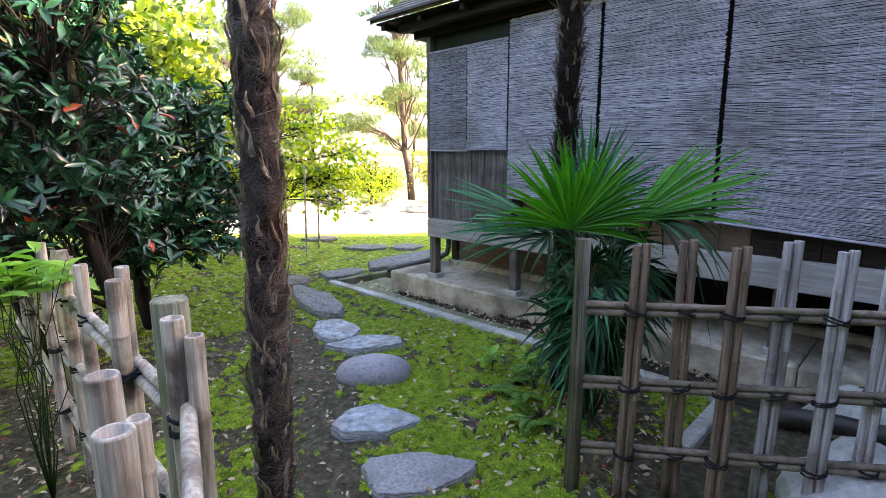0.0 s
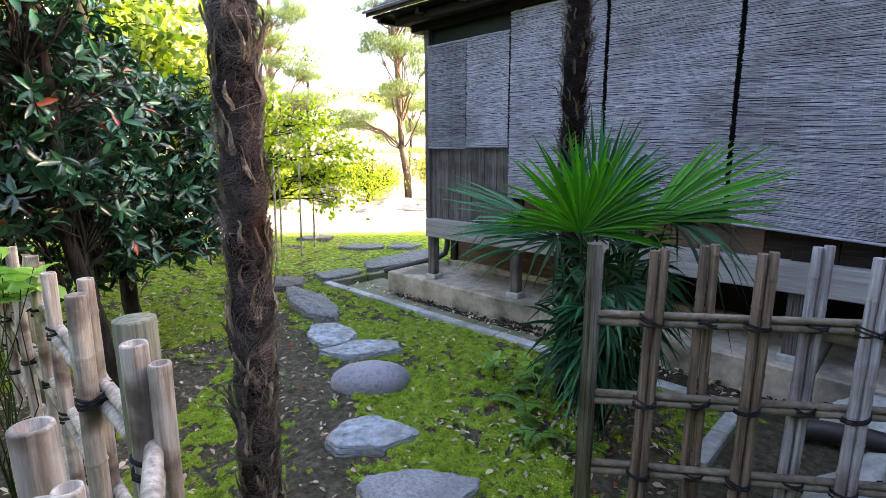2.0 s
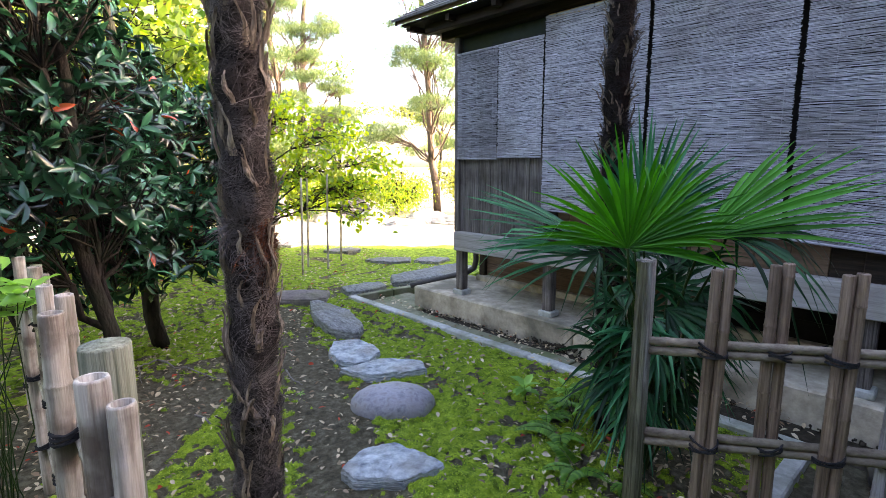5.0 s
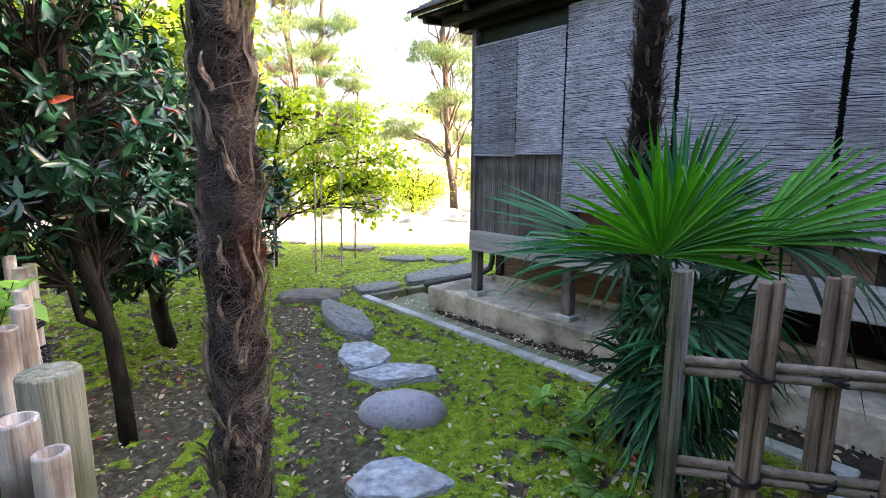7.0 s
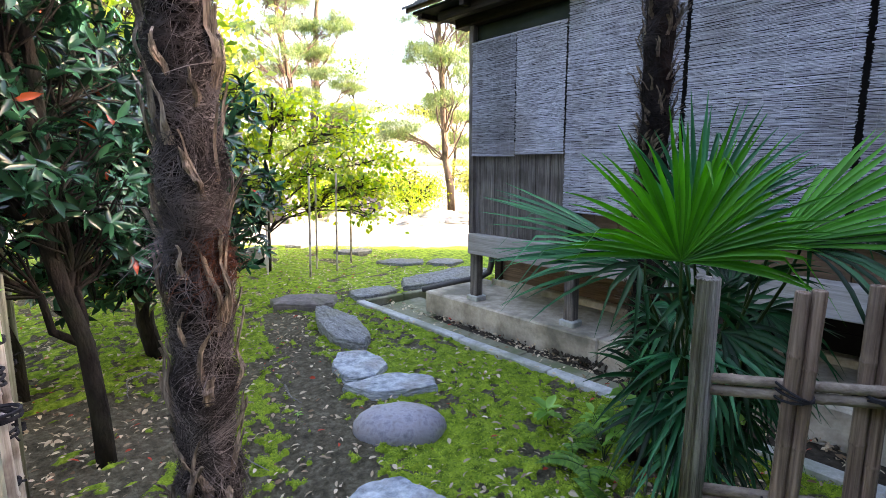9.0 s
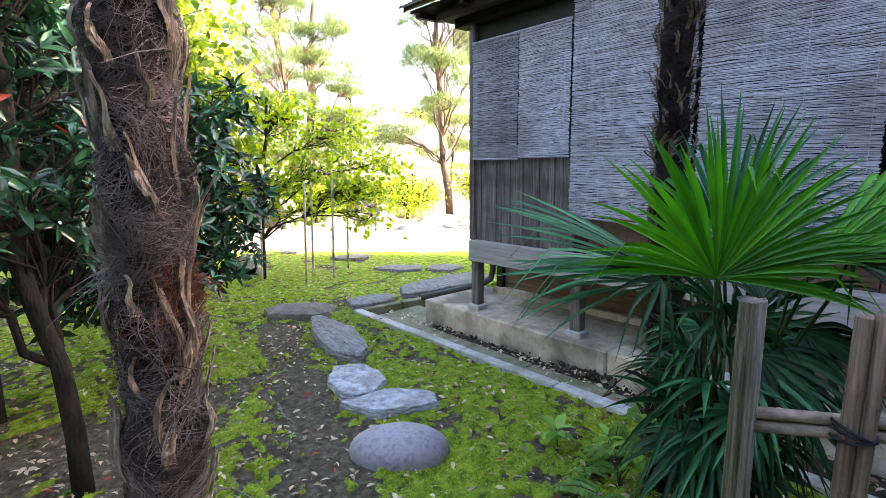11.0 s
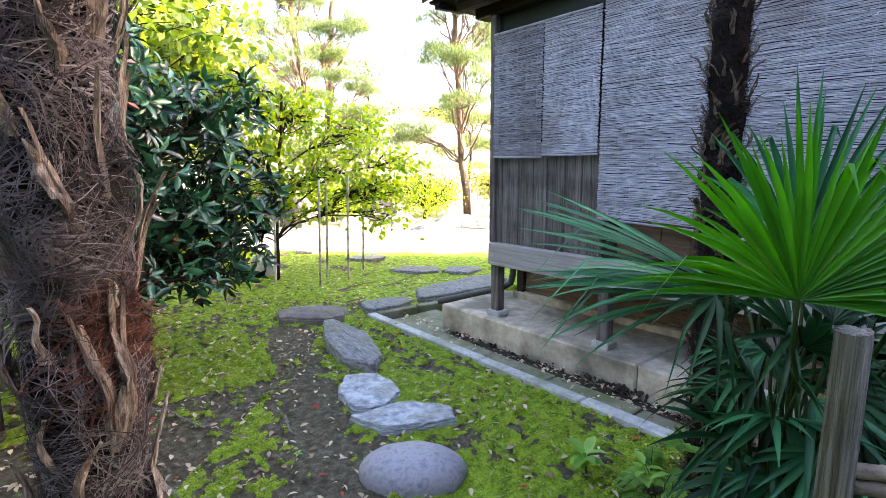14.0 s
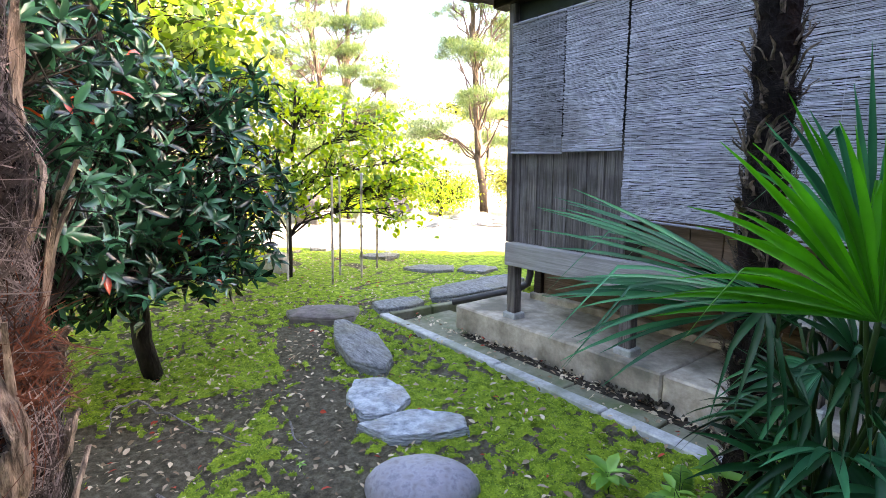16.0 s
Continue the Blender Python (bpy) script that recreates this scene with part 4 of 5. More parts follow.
def fan_leaf(owner, hub, way, normal, size, spread=95, count=34, foot=None, mat=M_FROND, seed=0, droop=0.10, wide=0.0080):
    """A fan of folded blades round a hub, on a long stalk from the foot."""
    r = np.random.default_rng(seed)
    hub = np.asarray(hub, float)
    way, normal = unit(np.asarray(way, float)), np.asarray(normal, float)
    side = unit(np.cross(normal, way))
    normal = np.cross(way, side)
    foot = hub - way * 0.4 if foot is None else np.asarray(foot, float)
    P = bend(foot, hub, 0.06, 8, 0.01)
    stalk = hang(part("frond", tube(P, np.linspace(0.008, 0.0045, 8), 6), M_STEM, None, "", True), owner)
    da = 2 * spread / (count - 1)
    blades = []
    for i in range(count):
        th = radians(-spread + da * i + r.normal(0, 0.8))
        f = abs(th) / radians(spread)
        L = size * (1 - 0.22 * f ** 2) * r.uniform(0.93, 1.06)
        d = unit(way * np.cos(th) + side * np.sin(th) + normal * (0.10 + 0.12 * (1 - f) + r.normal(0, 0.05)))
        s = unit(np.cross(normal, d))
        up = np.cross(d, s)
        m = 8
        BV, BF = [], []
        bendy = droop * r.uniform(0.5, 1.6) * (1 + f)
        broken = r.random() < 0.10
        for q in range(m):
            u = q / (m - 1)
            w = min(L * u * radians(da) * 0.50 + 0.001, wide) * (1 if u < 0.5 else max(0.05, 1 - ((u - 0.5) / 0.5) ** 1.2))
            c = hub + d * L * u - np.array([0, 0, 1.0]) * bendy * L * u ** 2.6 - (np.array([0, 0, 1.0]) * L * 0.35 * max(0, u - 0.7) / 0.3 if broken else 0)
            fold = 0.95 * w
            BV += [c + s * w + up * fold, c, c - s * w + up * fold]
            if q:
                b = 3 * q
                BF += [(b - 3, b - 2, b + 1, b), (b - 2, b - 1, b + 2, b + 1)]
        blades.append((np.array(BV), BF))
    for b in blades:
        ob = part("blade", b, mat, None, "", True)
        ob.parent = stalk
        ob.matrix_parent_inverse = (Matrix.Translation(owner.location) @ stalk.matrix_parent_inverse).inverted()
    return stalk


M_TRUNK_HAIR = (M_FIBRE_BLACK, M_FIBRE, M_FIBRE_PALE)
palm_trunk("windmill_palm", (0.898, 1.660, 0), 3.2, 0.0555, (0.0, 0.0), 5, 17000, 210, "tall palm trunk matted with grey-brown fibre", (1.17, -0.75), (0.06, 0.19), M_TRUNK_HAIR, stub_out=0.03)
# second trunk: its shade is painted with the near-black fibre copies
palm_trunk("windmill_palm", (2.767, 1.760, 0), 3.4, 0.066, (-0.004, 0.0), 9, 7000, 260, "slender palm trunk in shade-dark fibre with dry leaf stubs", None, (0.05, 0.12), (M_FIBRE_BLACK, M_FIBRE_BLACK, M_FIBRE_DARK), M_STUB_DARK, 0.45, 0.16)

young = thing("fan_palm", "young fan palm with bright green pleated leaves behind the post", "palm", (2.52, 1.45, 0))
FOOT = (2.52, 1.45, 0.02)
CAMWAY = np.array([-0.69, -0.72, 0.15])
FANS = [  # hub, way of the middle blade, upper side, size, spread, blades, material, droop
    ((2.06, 1.315, 1.075), (0.10, -0.05, 1.0), CAMWAY + [0, 0, 0.35], 0.47, 86, 34, M_FROND, 0.10),
    ((2.34, 1.40, 1.13), (0.30, -0.10, 1.0), CAMWAY + [0, 0, 0.5], 0.46, 60, 26, M_FROND_BLUE, 0.06),
    ((2.20, 1.36, 1.04), (0.25, -0.10, 0.85), CAMWAY + [0, 0, 0.6], 0.46, 60, 24, M_FROND, 0.12),
    ((2.34, 1.18, 1.10), (0.60, -0.62, 0.40), (-0.55, -0.45, 0.7), 0.58, 30, 17, M_FROND, 0.03),
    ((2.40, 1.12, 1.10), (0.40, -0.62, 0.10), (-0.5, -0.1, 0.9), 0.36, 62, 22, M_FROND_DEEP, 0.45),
    ((2.30, 1.54, 1.02), (-0.42, 0.62, 0.20), (-0.35, -0.35, 0.9), 0.60, 24, 20, M_FROND_BLUE, 0.08),
    ((2.36, 1.58, 0.97), (-0.40, 0.62, 0.00), (-0.45, -0.35, 0.8), 0.54, 22, 14, M_FROND_BLUE, 0.10),
]
for i, (hub, way, normal, size, spread, count, mat, droop) in enumerate(FANS):
    fan_leaf(young, hub, way, normal, size, spread, count, FOOT, mat, 400 + i, droop, 0.0120 if i in (3, 4, 5, 6) else 0.0090)
# dark thicket of drooping leaves below the crown; inner shade painted into their green
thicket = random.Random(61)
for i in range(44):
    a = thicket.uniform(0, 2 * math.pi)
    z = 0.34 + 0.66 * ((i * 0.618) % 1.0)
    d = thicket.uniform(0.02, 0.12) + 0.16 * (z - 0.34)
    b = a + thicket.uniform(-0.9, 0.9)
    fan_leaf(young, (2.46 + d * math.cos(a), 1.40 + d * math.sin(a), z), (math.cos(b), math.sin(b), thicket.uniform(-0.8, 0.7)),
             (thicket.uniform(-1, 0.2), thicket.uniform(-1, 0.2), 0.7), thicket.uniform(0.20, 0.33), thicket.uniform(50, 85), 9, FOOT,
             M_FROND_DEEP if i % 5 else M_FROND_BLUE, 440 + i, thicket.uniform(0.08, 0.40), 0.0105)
for i in range(12):
    a = rng.uniform(0, 6.28)
    p = np.array(FOOT) + [0.05 * math.cos(a), 0.05 * math.sin(a), 0]
    hang(part("stem", tube(bend(p, p + [0.16 * math.cos(a), 0.16 * math.sin(a), rng.uniform(0.4, 0.75)], 0.02, 6, 0.02), np.linspace(0.007, 0.004, 6), 6), M_STEM, None, "", True), young)


# ---- trees ----
def in_blobs(n, blobs, r):
    vol = np.array([b[3] * b[4] * b[5] for b in blobs])
    pick = r.choice(len(blobs), n, p=vol / vol.sum())
    d = unit(r.normal(0, 1, (n, 3))) * (r.uniform(0.15, 1.0, n) ** 0.45)[:, None]
    B = np.array(blobs)
    return B[pick, :3] + d * B[pick, 3:6], pick


def tree(name, label, category, base, trunk_top, r0, blobs, twigs, per_twig, leaf, shape, leafmat, barkmat, seed, style="rosette", group="", limb=0.45, twig_radius=0.004):
    """Trunk, limbs to each clump of the crown, twigs in the clumps, and leaves at the twigs."""
    r = np.random.default_rng(seed)
    base, trunk_top = np.array(base, float), np.array(trunk_top, float)
    t = thing(name, label, category, tuple(base), group)
    wood = []
    P = bend(base - [0, 0, 0.05], trunk_top, 0.0, 10, 0.009)
    wood.append(tube(P, np.linspace(r0, r0 * 0.45, 10), 10, True, 0.05))
    hang(part("trunk", merge(wood), barkmat, None, "", True), t)
    limbs = []
    ends = []
    for b in blobs:
        c = np.array(b[:3])
        k = np.clip((c[2] - base[2]) / (trunk_top[2] - base[2]) - 0.2, 0.30, 0.97)
        start = P[int(k * 9)]
        Q = bend(start, c, 0.10, 7, 0.035)
        limbs.append(tube(Q, np.linspace(r0 * limb, r0 * 0.12 + 0.002, 7), 6, True, 0.05))
        ends.append(Q)
    pts, pick = in_blobs(twigs, blobs, r)
    for p, k in zip(pts, pick):
        Q = ends[k]
        s = Q[int(r.integers(2, 7))]
        limbs.append(tube(bend(s, p, 0.05, 4, 0.07), np.linspace(twig_radius * 1.8, twig_radius * 0.6, 4), 4, False))
    hang(tagged(part("branchwork", merge(limbs), barkmat, None, "", True), kind="stuff"), t)
    if style == "rosette":
        tw = unit(pts - np.array(blobs)[pick, :3] + [0, 0, 0.25] + r.normal(0, 0.35, pts.shape))
        n = len(pts)
        a = (np.arange(per_twig) * 2.399)[None, :] + r.uniform(0, 6.28, (n, 1))
        X = unit(np.cross(tw, r.normal(0, 1, (n, 3))))
        Y = np.cross(tw, X)
        D = tw[:, None] * r.uniform(0.05, 0.9, (n, per_twig, 1)) + np.cos(a)[..., None] * X[:, None] + np.sin(a)[..., None] * Y[:, None]
        B = pts[:, None] + tw[:, None] * r.uniform(-0.05, 0.03, (n, per_twig, 1))
        U = np.repeat(tw[:, None], per_twig, 1) + r.normal(0, 0.25, D.shape)
        D, B, U = D.reshape(-1, 3), B.reshape(-1, 3), U.reshape(-1, 3)
    elif style == "needle":
        n = len(pts)
        D = unit(r.normal(0, 1, (n, per_twig, 3)) + [0, 0, 0.9]).reshape(-1, 3)
        B = (pts[:, None] + r.normal(0, leaf[0] * 0.8, (n, per_twig, 3)) * [1, 1, 0.4]).reshape(-1, 3)
        U = r.normal(0, 1, D.shape)
    else:
        n = len(pts)
        D = (r.normal(0, 1, (n, per_twig, 3)) + [0, 0, -0.25]).reshape(-1, 3)
        B = (pts[:, None] + r.normal(0, leaf[0] * 1.6, (n, per_twig, 3)) * [1, 1, 0.6]).reshape(-1, 3)
        U = r.normal(0, 0.6, D.shape) + [0, 0, 1]
    N = len(D)
    L = leaf[0] * r.uniform(0.65, 1.2, N)
    hang(tagged(part("crown", leaves(B, D, U, L, L * leaf[1], shape), leafmat), kind="stuff"), t)
    return t


# glossy evergreens beside the path
EVER = "dark glossy evergreen with a few red leaves beside the path"
tree("evergreen_tree", EVER, "tree", (1.40, 4.72, 0), (1.25, 4.75, 2.6), 0.062,
     [(1.45, 4.55, 0.95, 0.50, 0.50, 0.36), (1.75, 4.85, 1.15, 0.42, 0.42, 0.38), (1.15, 4.45, 1.25, 0.50, 0.50, 0.40), (1.60, 4.80, 1.65, 0.46, 0.46, 0.36), (1.15, 4.70, 1.85, 0.55, 0.55, 0.42),
      (0.95, 4.35, 1.00, 0.42, 0.42, 0.34), (1.05, 4.85, 2.35, 0.30, 0.30, 0.20), (1.40, 4.20, 0.72, 0.40, 0.34, 0.24), (1.85, 4.62, 0.85, 0.36, 0.34, 0.30), (1.72, 4.42, 0.62, 0.30, 0.28, 0.18), (1.95, 4.80, 1.75, 0.38, 0.35, 0.3), (2.0, 4.62, 1.25, 0.34, 0.32, 0.30), (2.05, 4.75, 0.70, 0.34, 0.30, 0.22), (2.15, 4.70, 1.05, 0.30, 0.30, 0.26), (1.10, 4.30, 0.66, 0.36, 0.34, 0.24), (0.95, 4.55, 1.55, 0.40, 0.40, 0.34)],
     620, 7, (0.125, 0.34), LEAF, M_GLOSSY, M_BARK, 21, "rosette", "evergreens by the path")
tree("evergreen_tree", EVER, "tree", (0.90, 3.36, 0), (0.72, 3.55, 2.6), 0.042,
     [(0.85, 3.50, 1.30, 0.42, 0.42, 0.34), (0.50, 3.65, 1.60, 0.48, 0.48, 0.40), (0.95, 3.75, 1.75, 0.42, 0.40, 0.38), (0.65, 3.60, 2.20, 0.52, 0.52, 0.40), (0.35, 3.45, 1.05, 0.42, 0.42, 0.30),
      (0.95, 3.80, 1.05, 0.38, 0.36, 0.28), (0.30, 3.80, 2.10, 0.45, 0.45, 0.40), (0.85, 3.55, 2.75, 0.5, 0.5, 0.35)],
     560, 8, (0.105, 0.34), LEAF, M_GLOSSY, M_BARK, 22, "rosette", "evergreens by the path", 0.5)
tree("evergreen_tree", EVER, "tree", (0.62, 4.45, 0), (0.35, 4.7, 2.9), 0.055,
     [(0.25, 4.50, 1.20, 0.55, 0.50, 0.45), (-0.25, 4.60, 1.60, 0.60, 0.55, 0.50), (0.35, 4.90, 2.00, 0.60, 0.55, 0.45), (-0.10, 4.80, 2.60, 0.65, 0.60, 0.45), (-0.75, 4.70, 1.20, 0.55, 0.55, 0.45),
      (-0.80, 5.00, 2.20, 0.60, 0.60, 0.50), (0.5, 5.1, 2.9, 0.6, 0.6, 0.45)],
     600, 8, (0.110, 0.34), LEAF, M_GLOSSY, M_BARK, 23, "rosette", "evergreens by the path")

# woods behind them
def wood_tree(base, h, seed, mat=M_DEEP, spread=1.6, n=420):
    r = random.Random(seed)
    b = [(base[0] + r.uniform(-1, 1) * spread, base[1] + r.uniform(-1, 1) * spread, r.uniform(0.34, 1.0) * h, r.uniform(0.7, 1.1), r.uniform(0.7, 1.1), r.uniform(0.35, 0.6)) for _ in range(10)]
    return tree("broadleaf_tree", "leafy garden tree with dark trunk in the sun", "tree", (*base, 0), (base[0] + r.uniform(-0.5, 0.5), base[1] + r.uniform(-0.5, 0.5), h * 0.85), 0.10,
                b, n, 16, (0.15, 0.55), SIMPLE, mat, M_BARK, seed, "spray", "trees of the garden wood", 0.4, 0.006)


for i, (x, y, h, m) in enumerate(((-0.6, 7.2, 4.2, M_DEEP), (1.0, 8.0, 4.4, M_DEEP), (2.2, 9.6, 4.8, M_YELLOW), (-2.4, 6.2, 4.2, M_DEEP), (0.2, 10.5, 5.0, M_YELLOW), (-2.2, 9.0, 5.0, M_YELLOW), (-4.2, 7.8, 4.8, M_DEEP),
                                  (-3.6, 4.6, 4.0, M_DEEP), (3.2, 12.2, 5.2, M_YELLOW))):
    wood_tree((x, y), h, 500 + i, m)

# propped maple on the lawn
tree("maple_tree", "young yellow-green maple with low spreading boughs on the lawn", "tree", (3.19, 7.03, 0), (3.45, 7.20, 2.3), 0.032,
     [(3.35, 7.05, 1.20, 0.50, 0.50, 0.22), (3.95, 6.95, 1.35, 0.55, 0.50, 0.24), (4.45, 6.75, 1.05, 0.48, 0.42, 0.24), (2.95, 7.40, 1.55, 0.55, 0.55, 0.26), (4.30, 7.05, 1.80, 0.55, 0.5, 0.22), (3.55, 7.30, 2.00, 0.55, 0.5, 0.25),
      (4.55, 6.60, 0.75, 0.30, 0.28, 0.20), (3.75, 7.0, 0.85, 0.45, 0.4, 0.16), (3.0, 7.2, 1.0, 0.42, 0.4, 0.18), (2.75, 7.6, 2.3, 0.5, 0.5, 0.25), (4.85, 6.85, 1.45, 0.35, 0.35, 0.2)],
     400, 10, (0.088, 0.66), LEAF, M_MAPLE, M_BARK, 31, "spray", "", 0.4, 0.004)
for i, (x, y, h) in enumerate(((3.44, 6.37, 1.22), (3.89, 6.51, 1.25), (4.30, 6.85, 1.10), (3.72, 6.75, 1.2), (3.10, 6.85, 1.0))):
    tagged(part("bamboo_prop", culm((x, y, -0.05), (x + 0.05, y + 0.03, h), 0.014, 600 + i, 0.25, 8, False), M_BAMBOO_PALE, None, "thin pale bamboo prop holding up a maple bough", True), category="prop", group="props of the maple")


def pine(base, h, lean, r0, seed, layers):
    r = random.Random(seed)
    b = []
    for i in range(layers):
        z = h * (0.30 + 0.70 * i / (layers - 1))
        cx, cy = base[0] + lean[0] * z / h, base[1] + lean[1] * z / h
        reach = 1.9 * (1.15 - 0.75 * i / (layers - 1))
        for q in range(3 if i < layers - 1 else 1):
            a = r.uniform(0, 6.28)
            b.append((cx + reach * r.uniform(0.45, 1) * math.cos(a), cy + reach * r.uniform(0.45, 1) * math.sin(a), z + r.uniform(-0.25, 0.25), r.uniform(0.55, 0.9), r.uniform(0.55, 0.9), r.uniform(0.14, 0.24)))
    return tree("pine_tree", "tall red-barked garden pine with layered needle clumps", "tree", (*base, 0), (base[0] + lean[0], base[1] + lean[1], h), r0, b, 560, 84, (0.14, 0.085), NEEDLE, M_PINE, M_PINE_BARK, seed, "needle", "garden pines", 0.20, 0.004)


pine((10.6, 11.7), 6.8, (-0.5, 0.2), 0.12, 41, 9)
pine((6.7, 13.3), 6.2, (-0.3, 0.3), 0.10, 42, 7)
pine((15.4, 15.0), 7.5, (0.6, 0.2), 0.14, 43, 7)
pine((9.0, 17.0), 7.0, (0.5, 0.2), 0.16, 44, 6)


def shrub(x, y, s, h, seed, mat=M_YELLOW):
    tree("shrub", "low rounded sunlit shrub", "shrub", (x, y, 0), (x, y, h * 0.8), 0.05,
         [(x + s * 0.55 * math.cos(k * 1.3), y + s * 0.55 * math.sin(k * 1.3), h * (0.42 + 0.12 * (k % 3)), s * 0.55, s * 0.55, h * 0.36) for k in range(5)],
         260, 12, (0.085, 0.5), SIMPLE, mat, M_BARK, seed, "spray", "shrubs behind the lawn", 0.4, 0.004)


for i, (x, y, s, h) in enumerate(((9.3, 12.0, 0.9, 1.15), (11.4, 11.0, 0.8, 1.3), (5.4, 13.6, 1.0, 0.9), (7.6, 14.2, 1.1, 1.0), (4.0, 13.2, 1.0, 1.0), (12.6, 12.6, 1.2, 1.6), (2.5, 8.3, 0.6, 0.55), (9.8, 15.5, 1.4, 1.4), (6.2, 16.5, 1.6, 1.6), (7.0, 12.9, 0.8, 1.3), (8.5, 13.4, 0.9, 1.6), (10.2, 12.9, 0.9, 1.5))):
    shrub(x, y, s, h, 700 + i, M_YELLOW if i % 3 else M_MAPLE)
# far wood that closes the garden
for i in range(13):
    a = radians(-12 + i * 12)
    d = 24 + 3 * (i % 3)
    x, y = d * math.cos(a) + 2, d * math.sin(a) + 2
    wood_tree((x, y), 4.2 + (i % 4) * 0.9, 540 + i, M_YELLOW if i % 2 else M_DEEP, 2.4, 260)


def rock(x, y, rx, ry, rz, seed, mat=M_PALE_ROCK, label="pale weathered garden rock at the lawn's edge"):
    bm = bmesh.new()
    bmesh.ops.create_icosphere(bm, subdivisions=4, radius=1.0)
    for v in bm.verts:
        k = 1 + 0.28 * noise.noise(v.co * 1.3 + Vector((seed, 0, 0))) + 0.10 * noise.noise(v.co * 4 + Vector((0, seed, 0)))
        v.co = Vector((v.co.x * rx * k, v.co.y * ry * k, max(-0.3, v.co.z) * rz * k))
    ob = part("rock", bm, mat, None, label, False)
    ob.location, ob.rotation_euler = (x, y, 0.0), (0, 0, seed)
    return tagged(ob, category="rock", group="rocks round the lawn")


for i, (x, y, a, b, c) in enumerate(((8.2, 11.6, 0.55, 0.4, 0.22), (7.96, 9.9, 0.5, 0.3, 0.14), (8.7, 10.3, 0.5, 0.3, 0.12), (9.6, 11.0, 0.6, 0.3, 0.16), (6.0, 12.6, 0.55, 0.45, 0.6), (8.2, 12.6, 0.5, 0.4, 0.55), (9.0, 9.6, 0.6, 0.35, 0.14), (7.2, 12.1, 0.5, 0.35, 0.18), (3.22, 7.5, 0.22, 0.18, 0.26))):
    rock(x, y, a, b, c, i * 1.7 + 1, M_PALE_ROCK if i not in (4, 5) else M_BROWNSTONE)
rock(2.70, 0.30, 0.34, 0.26, 0.19, 31.0, M_KERB, "broad pale granite stone at the fence foot")
rock(3.45, 0.42, 0.20, 0.22, 0.16, 35.0, M_KERB, "pale cut stone beside the gutter pipe")
tagged(part("drain_pipe", tube([(3.16, 0.72, 0.03), (3.19, 0.62, 0.05), (3.24, 0.45, 0.055), (3.28, 0.1, 0.055), (3.28, -0.6, 0.055)], 0.05, 14), M_PIPE, None, "thick dark drain pipe lying by the plinth", True), category="pipe")


# ---- small plants and litter ----
def fern(x, y, size, seed, fronds=5, lean=(-0.5, -0.4)):
    r = np.random.default_rng(seed)
    f = thing("fern", "small bright green fern in the shade", "fern", (x, y, 0), "ferns by the palm")
    for k in range(fronds):
        a = r.uniform(0, 6.28)
        d = unit(np.array([math.cos(a) + lean[0], math.sin(a) + lean[1], 0.0]))
        u = np.linspace(0, 1, 9)
        L = size * r.uniform(0.7, 1.1)
        P = np.array([x, y, 0.0]) + d * (L * u)[:, None] + np.array([0, 0, 1.0]) * (L * (0.75 * u - 0.62 * u ** 2))[:, None]
        fr = hang(part("frond", tube(P, np.linspace(0.002, 0.0008, 9), 4, False), M_STEM), f)
        n = 24
        q = np.linspace(0.12, 0.99, n)
        B = np.stack([np.interp(q, u, P[:, i]) for i in range(3)], 1)
        s = np.cross(d, [0, 0, 1.0])
        D = np.concatenate([np.tile(s + d * 0.35, (n, 1)), np.tile(-s + d * 0.35, (n, 1))])
        LL = np.tile(L * 0.30 * (1 - q) ** 0.7 + 0.004, 2)
        ob = part("fringe", leaves(np.concatenate([B, B]), D, np.tile([0, 0, 1.0], (2 * n, 1)), LL, LL * 0.28 + 0.003, LEAF), M_FERN)
        ob.parent = fr
    return f


fern(2.30, 1.62, 0.20, 1, 4)
fern(2.50, 1.85, 0.24, 2, 6)
fern(2.86, 2.00, 0.26, 3, 7)
fern(2.62, 2.02, 0.18, 4, 5)
fern(2.36, 1.42, 0.14, 5, 4)


def weed(x, y, h, n, size, seed, label, mat=M_FRESH, name="seedling"):
    r = np.random.default_rng(seed)
    w = thing(name, label, "plant", (x, y, 0))
    stems, B, D = [], [], []
    for k in range(max(1, n // 5)):
        tip = np.array([x, y, 0]) + [r.normal(0, min(h * 0.3, 0.10)), r.normal(0, min(h * 0.3, 0.10)), h * (r.uniform(0.6, 1.05) if h < 0.6 else r.uniform(0.88, 1.02))]
        stems.append(tube(bend((x, y, -0.01), tip, 0.03, 5, 0.03), np.linspace(0.003, 0.0015, 5), 5))
        for q in range(5):
            a = q * 2.4 + r.uniform(0, 1)
            B.append(tip - [0, 0, r.uniform(0, min(h * 0.3, 0.09))])
            D.append((math.cos(a), math.sin(a), r.uniform(-0.2, 0.5)))
    hang(part("stemwork", merge(stems), M_STEM, None, "", True), w)
    L = size * r.uniform(0.7, 1.1, len(B))
    hang(part("foliage", leaves(B, D, np.tile([0, 0, 1.0], (len(B), 1)) + r.normal(0, 0.2, (len(B), 3)), L, L * 0.45, LEAF), mat), w)


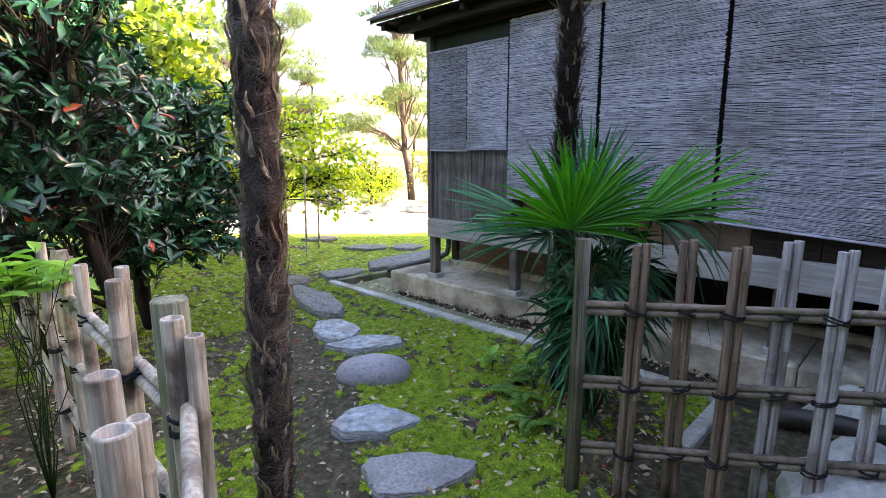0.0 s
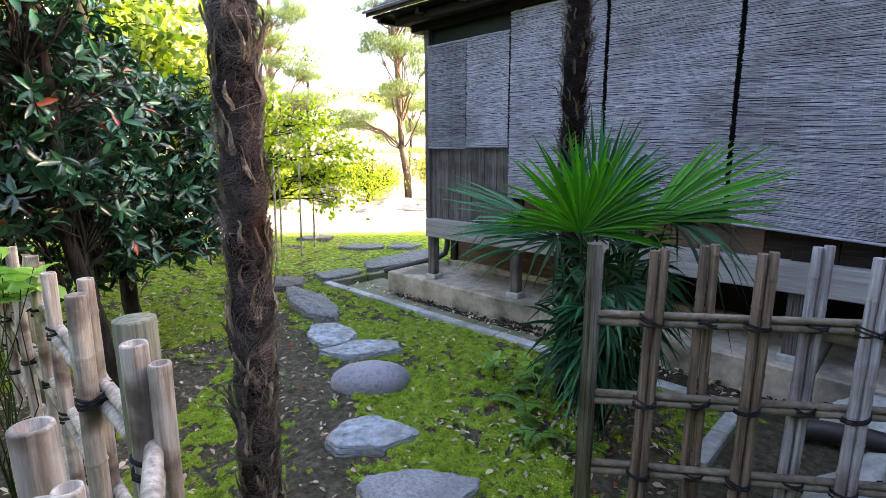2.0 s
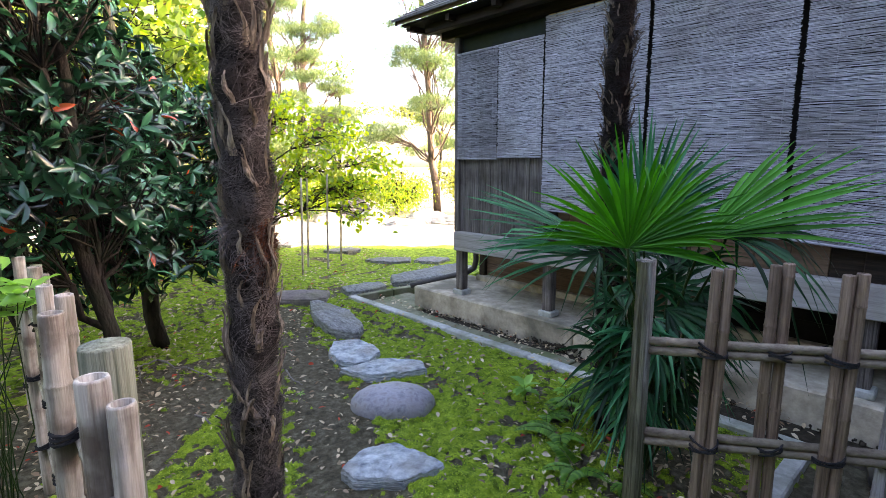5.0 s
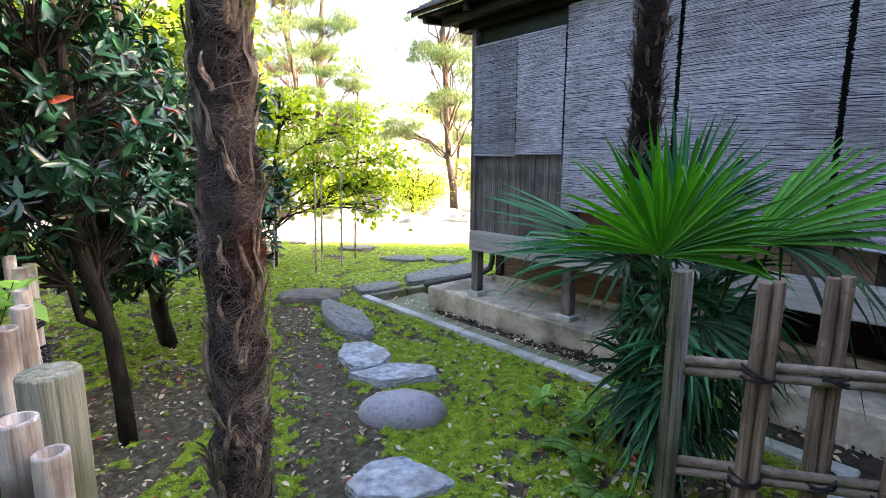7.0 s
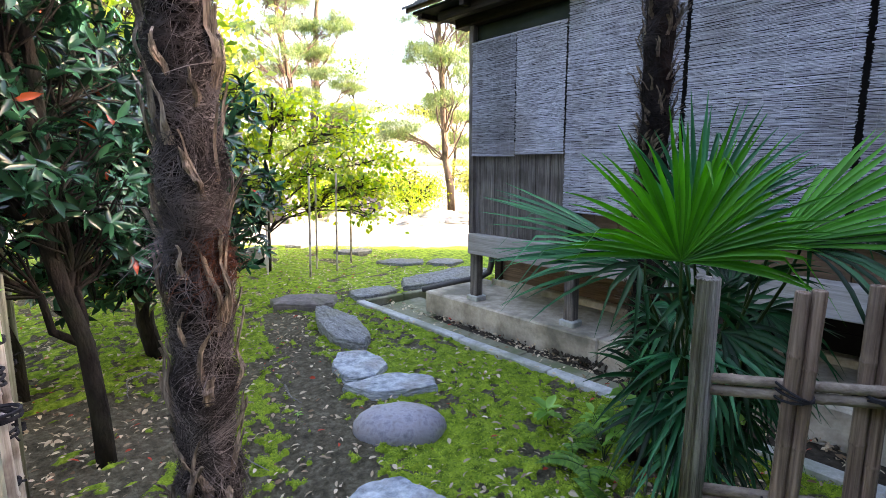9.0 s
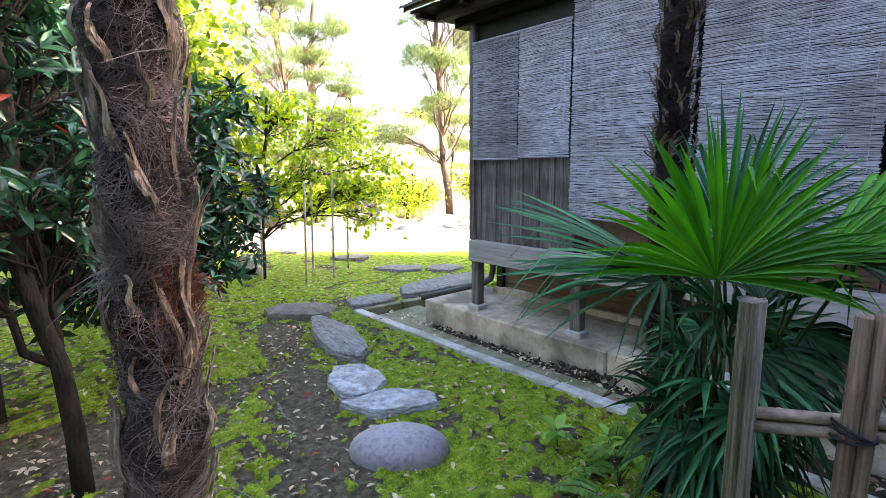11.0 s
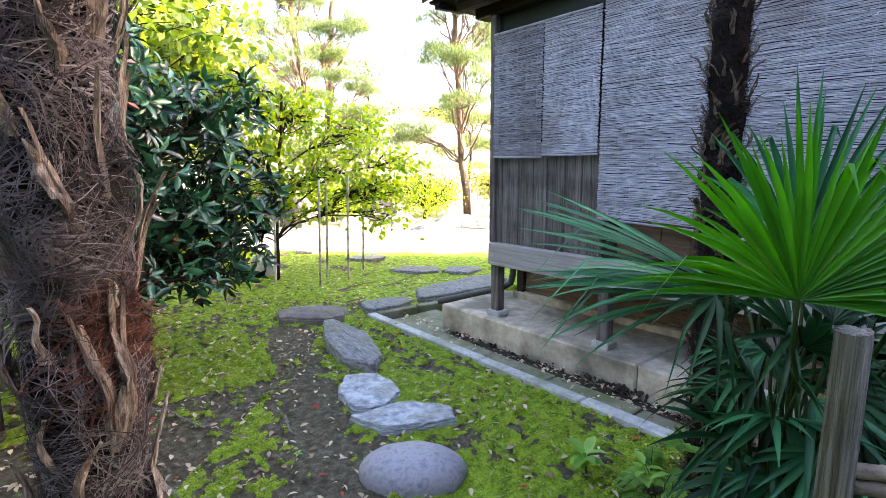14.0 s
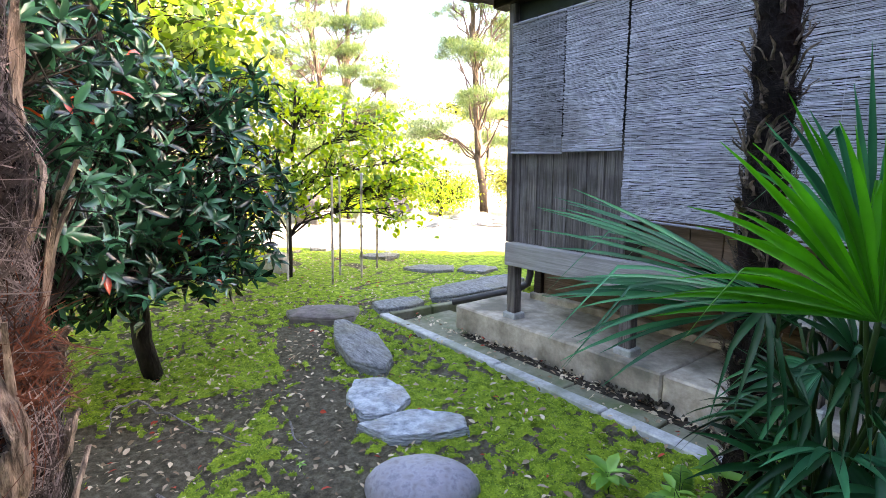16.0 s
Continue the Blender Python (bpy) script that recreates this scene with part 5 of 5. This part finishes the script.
weed(2.68, 2.20, 0.12, 10, 0.125, 1, "small seedling with broad pale green leaves in moss")
weed(2.62, 1.84, 0.22, 25, 0.10, 2, "leafy green shrub at the foot of the palm", M_FRESH, "leafy_shrub")
weed(2.72, 1.64, 0.42, 40, 0.11, 3, "leafy green shrub at the foot of the palm", M_FERN, "leafy_shrub")
weed(0.42, 2.66, 1.02, 70, 0.135, 4, "light green leafy sprig growing through the bamboo fence", M_FRESH, "leafy_shrub")
weed(1.75, 3.15, 0.04, 5, 0.03, 5, "tiny green seedling in bare soil")
hang(part("fruit", tube([(2.72, 1.30, 0.60), (2.72, 1.30, 0.625), (2.72, 1.30, 0.65), (2.72, 1.30, 0.665), (2.70, 1.31, 0.70), (2.60, 1.36, 0.72), (2.52, 1.44, 0.5)], [0.004, 0.016, 0.013, 0.002, 0.002, 0.002, 0.002], 10), M_YFRUIT, None, "small yellow fruit on a stalk", True), young)
for k, (a, b, c) in enumerate((((1.25, 4.25, 0.05), (1.40, 3.90, 0.03), (1.62, 3.45, 0.02)), ((1.25, 4.25, 0.05), (1.12, 4.15, 0.06), (1.10, 4.0, 0.01)), ((1.85, 3.55, 0.02), (1.80, 3.35, 0.03), (1.83, 3.28, 0.01)), ((1.20, 3.3, 0.02), (1.30, 3.0, 0.03), (1.42, 2.75, 0.02)))):
    tagged(part("fallen_twig", tube(bend(a, b, 0, 5, 0.03).tolist() + bend(b, c, 0, 5, 0.03)[1:].tolist(), np.linspace(0.007, 0.002, 9), 6), M_POST, None, "bare grey twig lying on the moss", True), category="twig", group="twigs on the ground")


def litter():
    n = 7500
    P = np.zeros((n, 3))
    i = 0
    while i < n:
        x, y = rng.uniform(0.3, 5.2), rng.uniform(1.0, 8.5)
        keep = 0.30 + 0.4 * (math.exp(-((0.72 * x - 0.69 * y + 1.9) / 0.5) ** 2) if y < 5 else 0.25) + 0.8 * math.exp(-(((x - 2.6) / 0.5) ** 2 + ((y - 1.5) / 0.5) ** 2))
        if 3.2 < x < 3.62 and y < 4.85:
            keep = 1.2 if x > 3.45 else 0.25
        if rng.random() > keep or x > 3.6 and y < 4.9:
            continue
        P[i] = (x, y, (-0.028 if 3.3 < x < 3.61 and y < 4.85 else ground_height(x, y)) + rng.uniform(0.010, 0.026))
        i += 1
    a = rng.uniform(0, 6.28, n)
    D = np.stack([np.cos(a), np.sin(a), rng.normal(0, 0.25, n)], 1)
    U = np.stack([rng.normal(0, 0.4, n), rng.normal(0, 0.4, n), np.ones(n)], 1)
    L = rng.uniform(0.012, 0.050, n)
    ob = part("leaf_litter", leaves(P, D, U, L, L * rng.uniform(0.35, 0.6, n), LEAF), M_LITTER, None, "scattered dry brown and red fallen leaves")
    tagged(ob, category="leaves", kind="stuff")


litter()


def moss_tufts():
    n = 190000
    P = np.stack([rng.uniform(0.9, 3.2, n * 2), rng.uniform(0.9, 6.2, n * 2)], 1)
    keep = [p for p in P if moss_cover(*p) > rng.uniform(0.25, 0.9)][:n]
    B = np.array([(x, y, ground_height(x, y) + rng.uniform(-0.002, 0.007)) for x, y in keep])
    m = len(B)
    a = rng.uniform(0, 6.28, m)
    D = np.stack([np.cos(a), np.sin(a), rng.normal(0.25, 0.45, m)], 1)
    U = np.stack([rng.normal(0, 0.5, m), rng.normal(0, 0.5, m), np.ones(m)], 1)
    L = rng.uniform(0.004, 0.011, m)
    ob = part("moss", leaves(B, D, U, L, L * 0.6, SIMPLE), M_MOSS, None, "yellow-green cushions of living moss")
    tagged(ob, category="moss", kind="stuff")


moss_tufts()
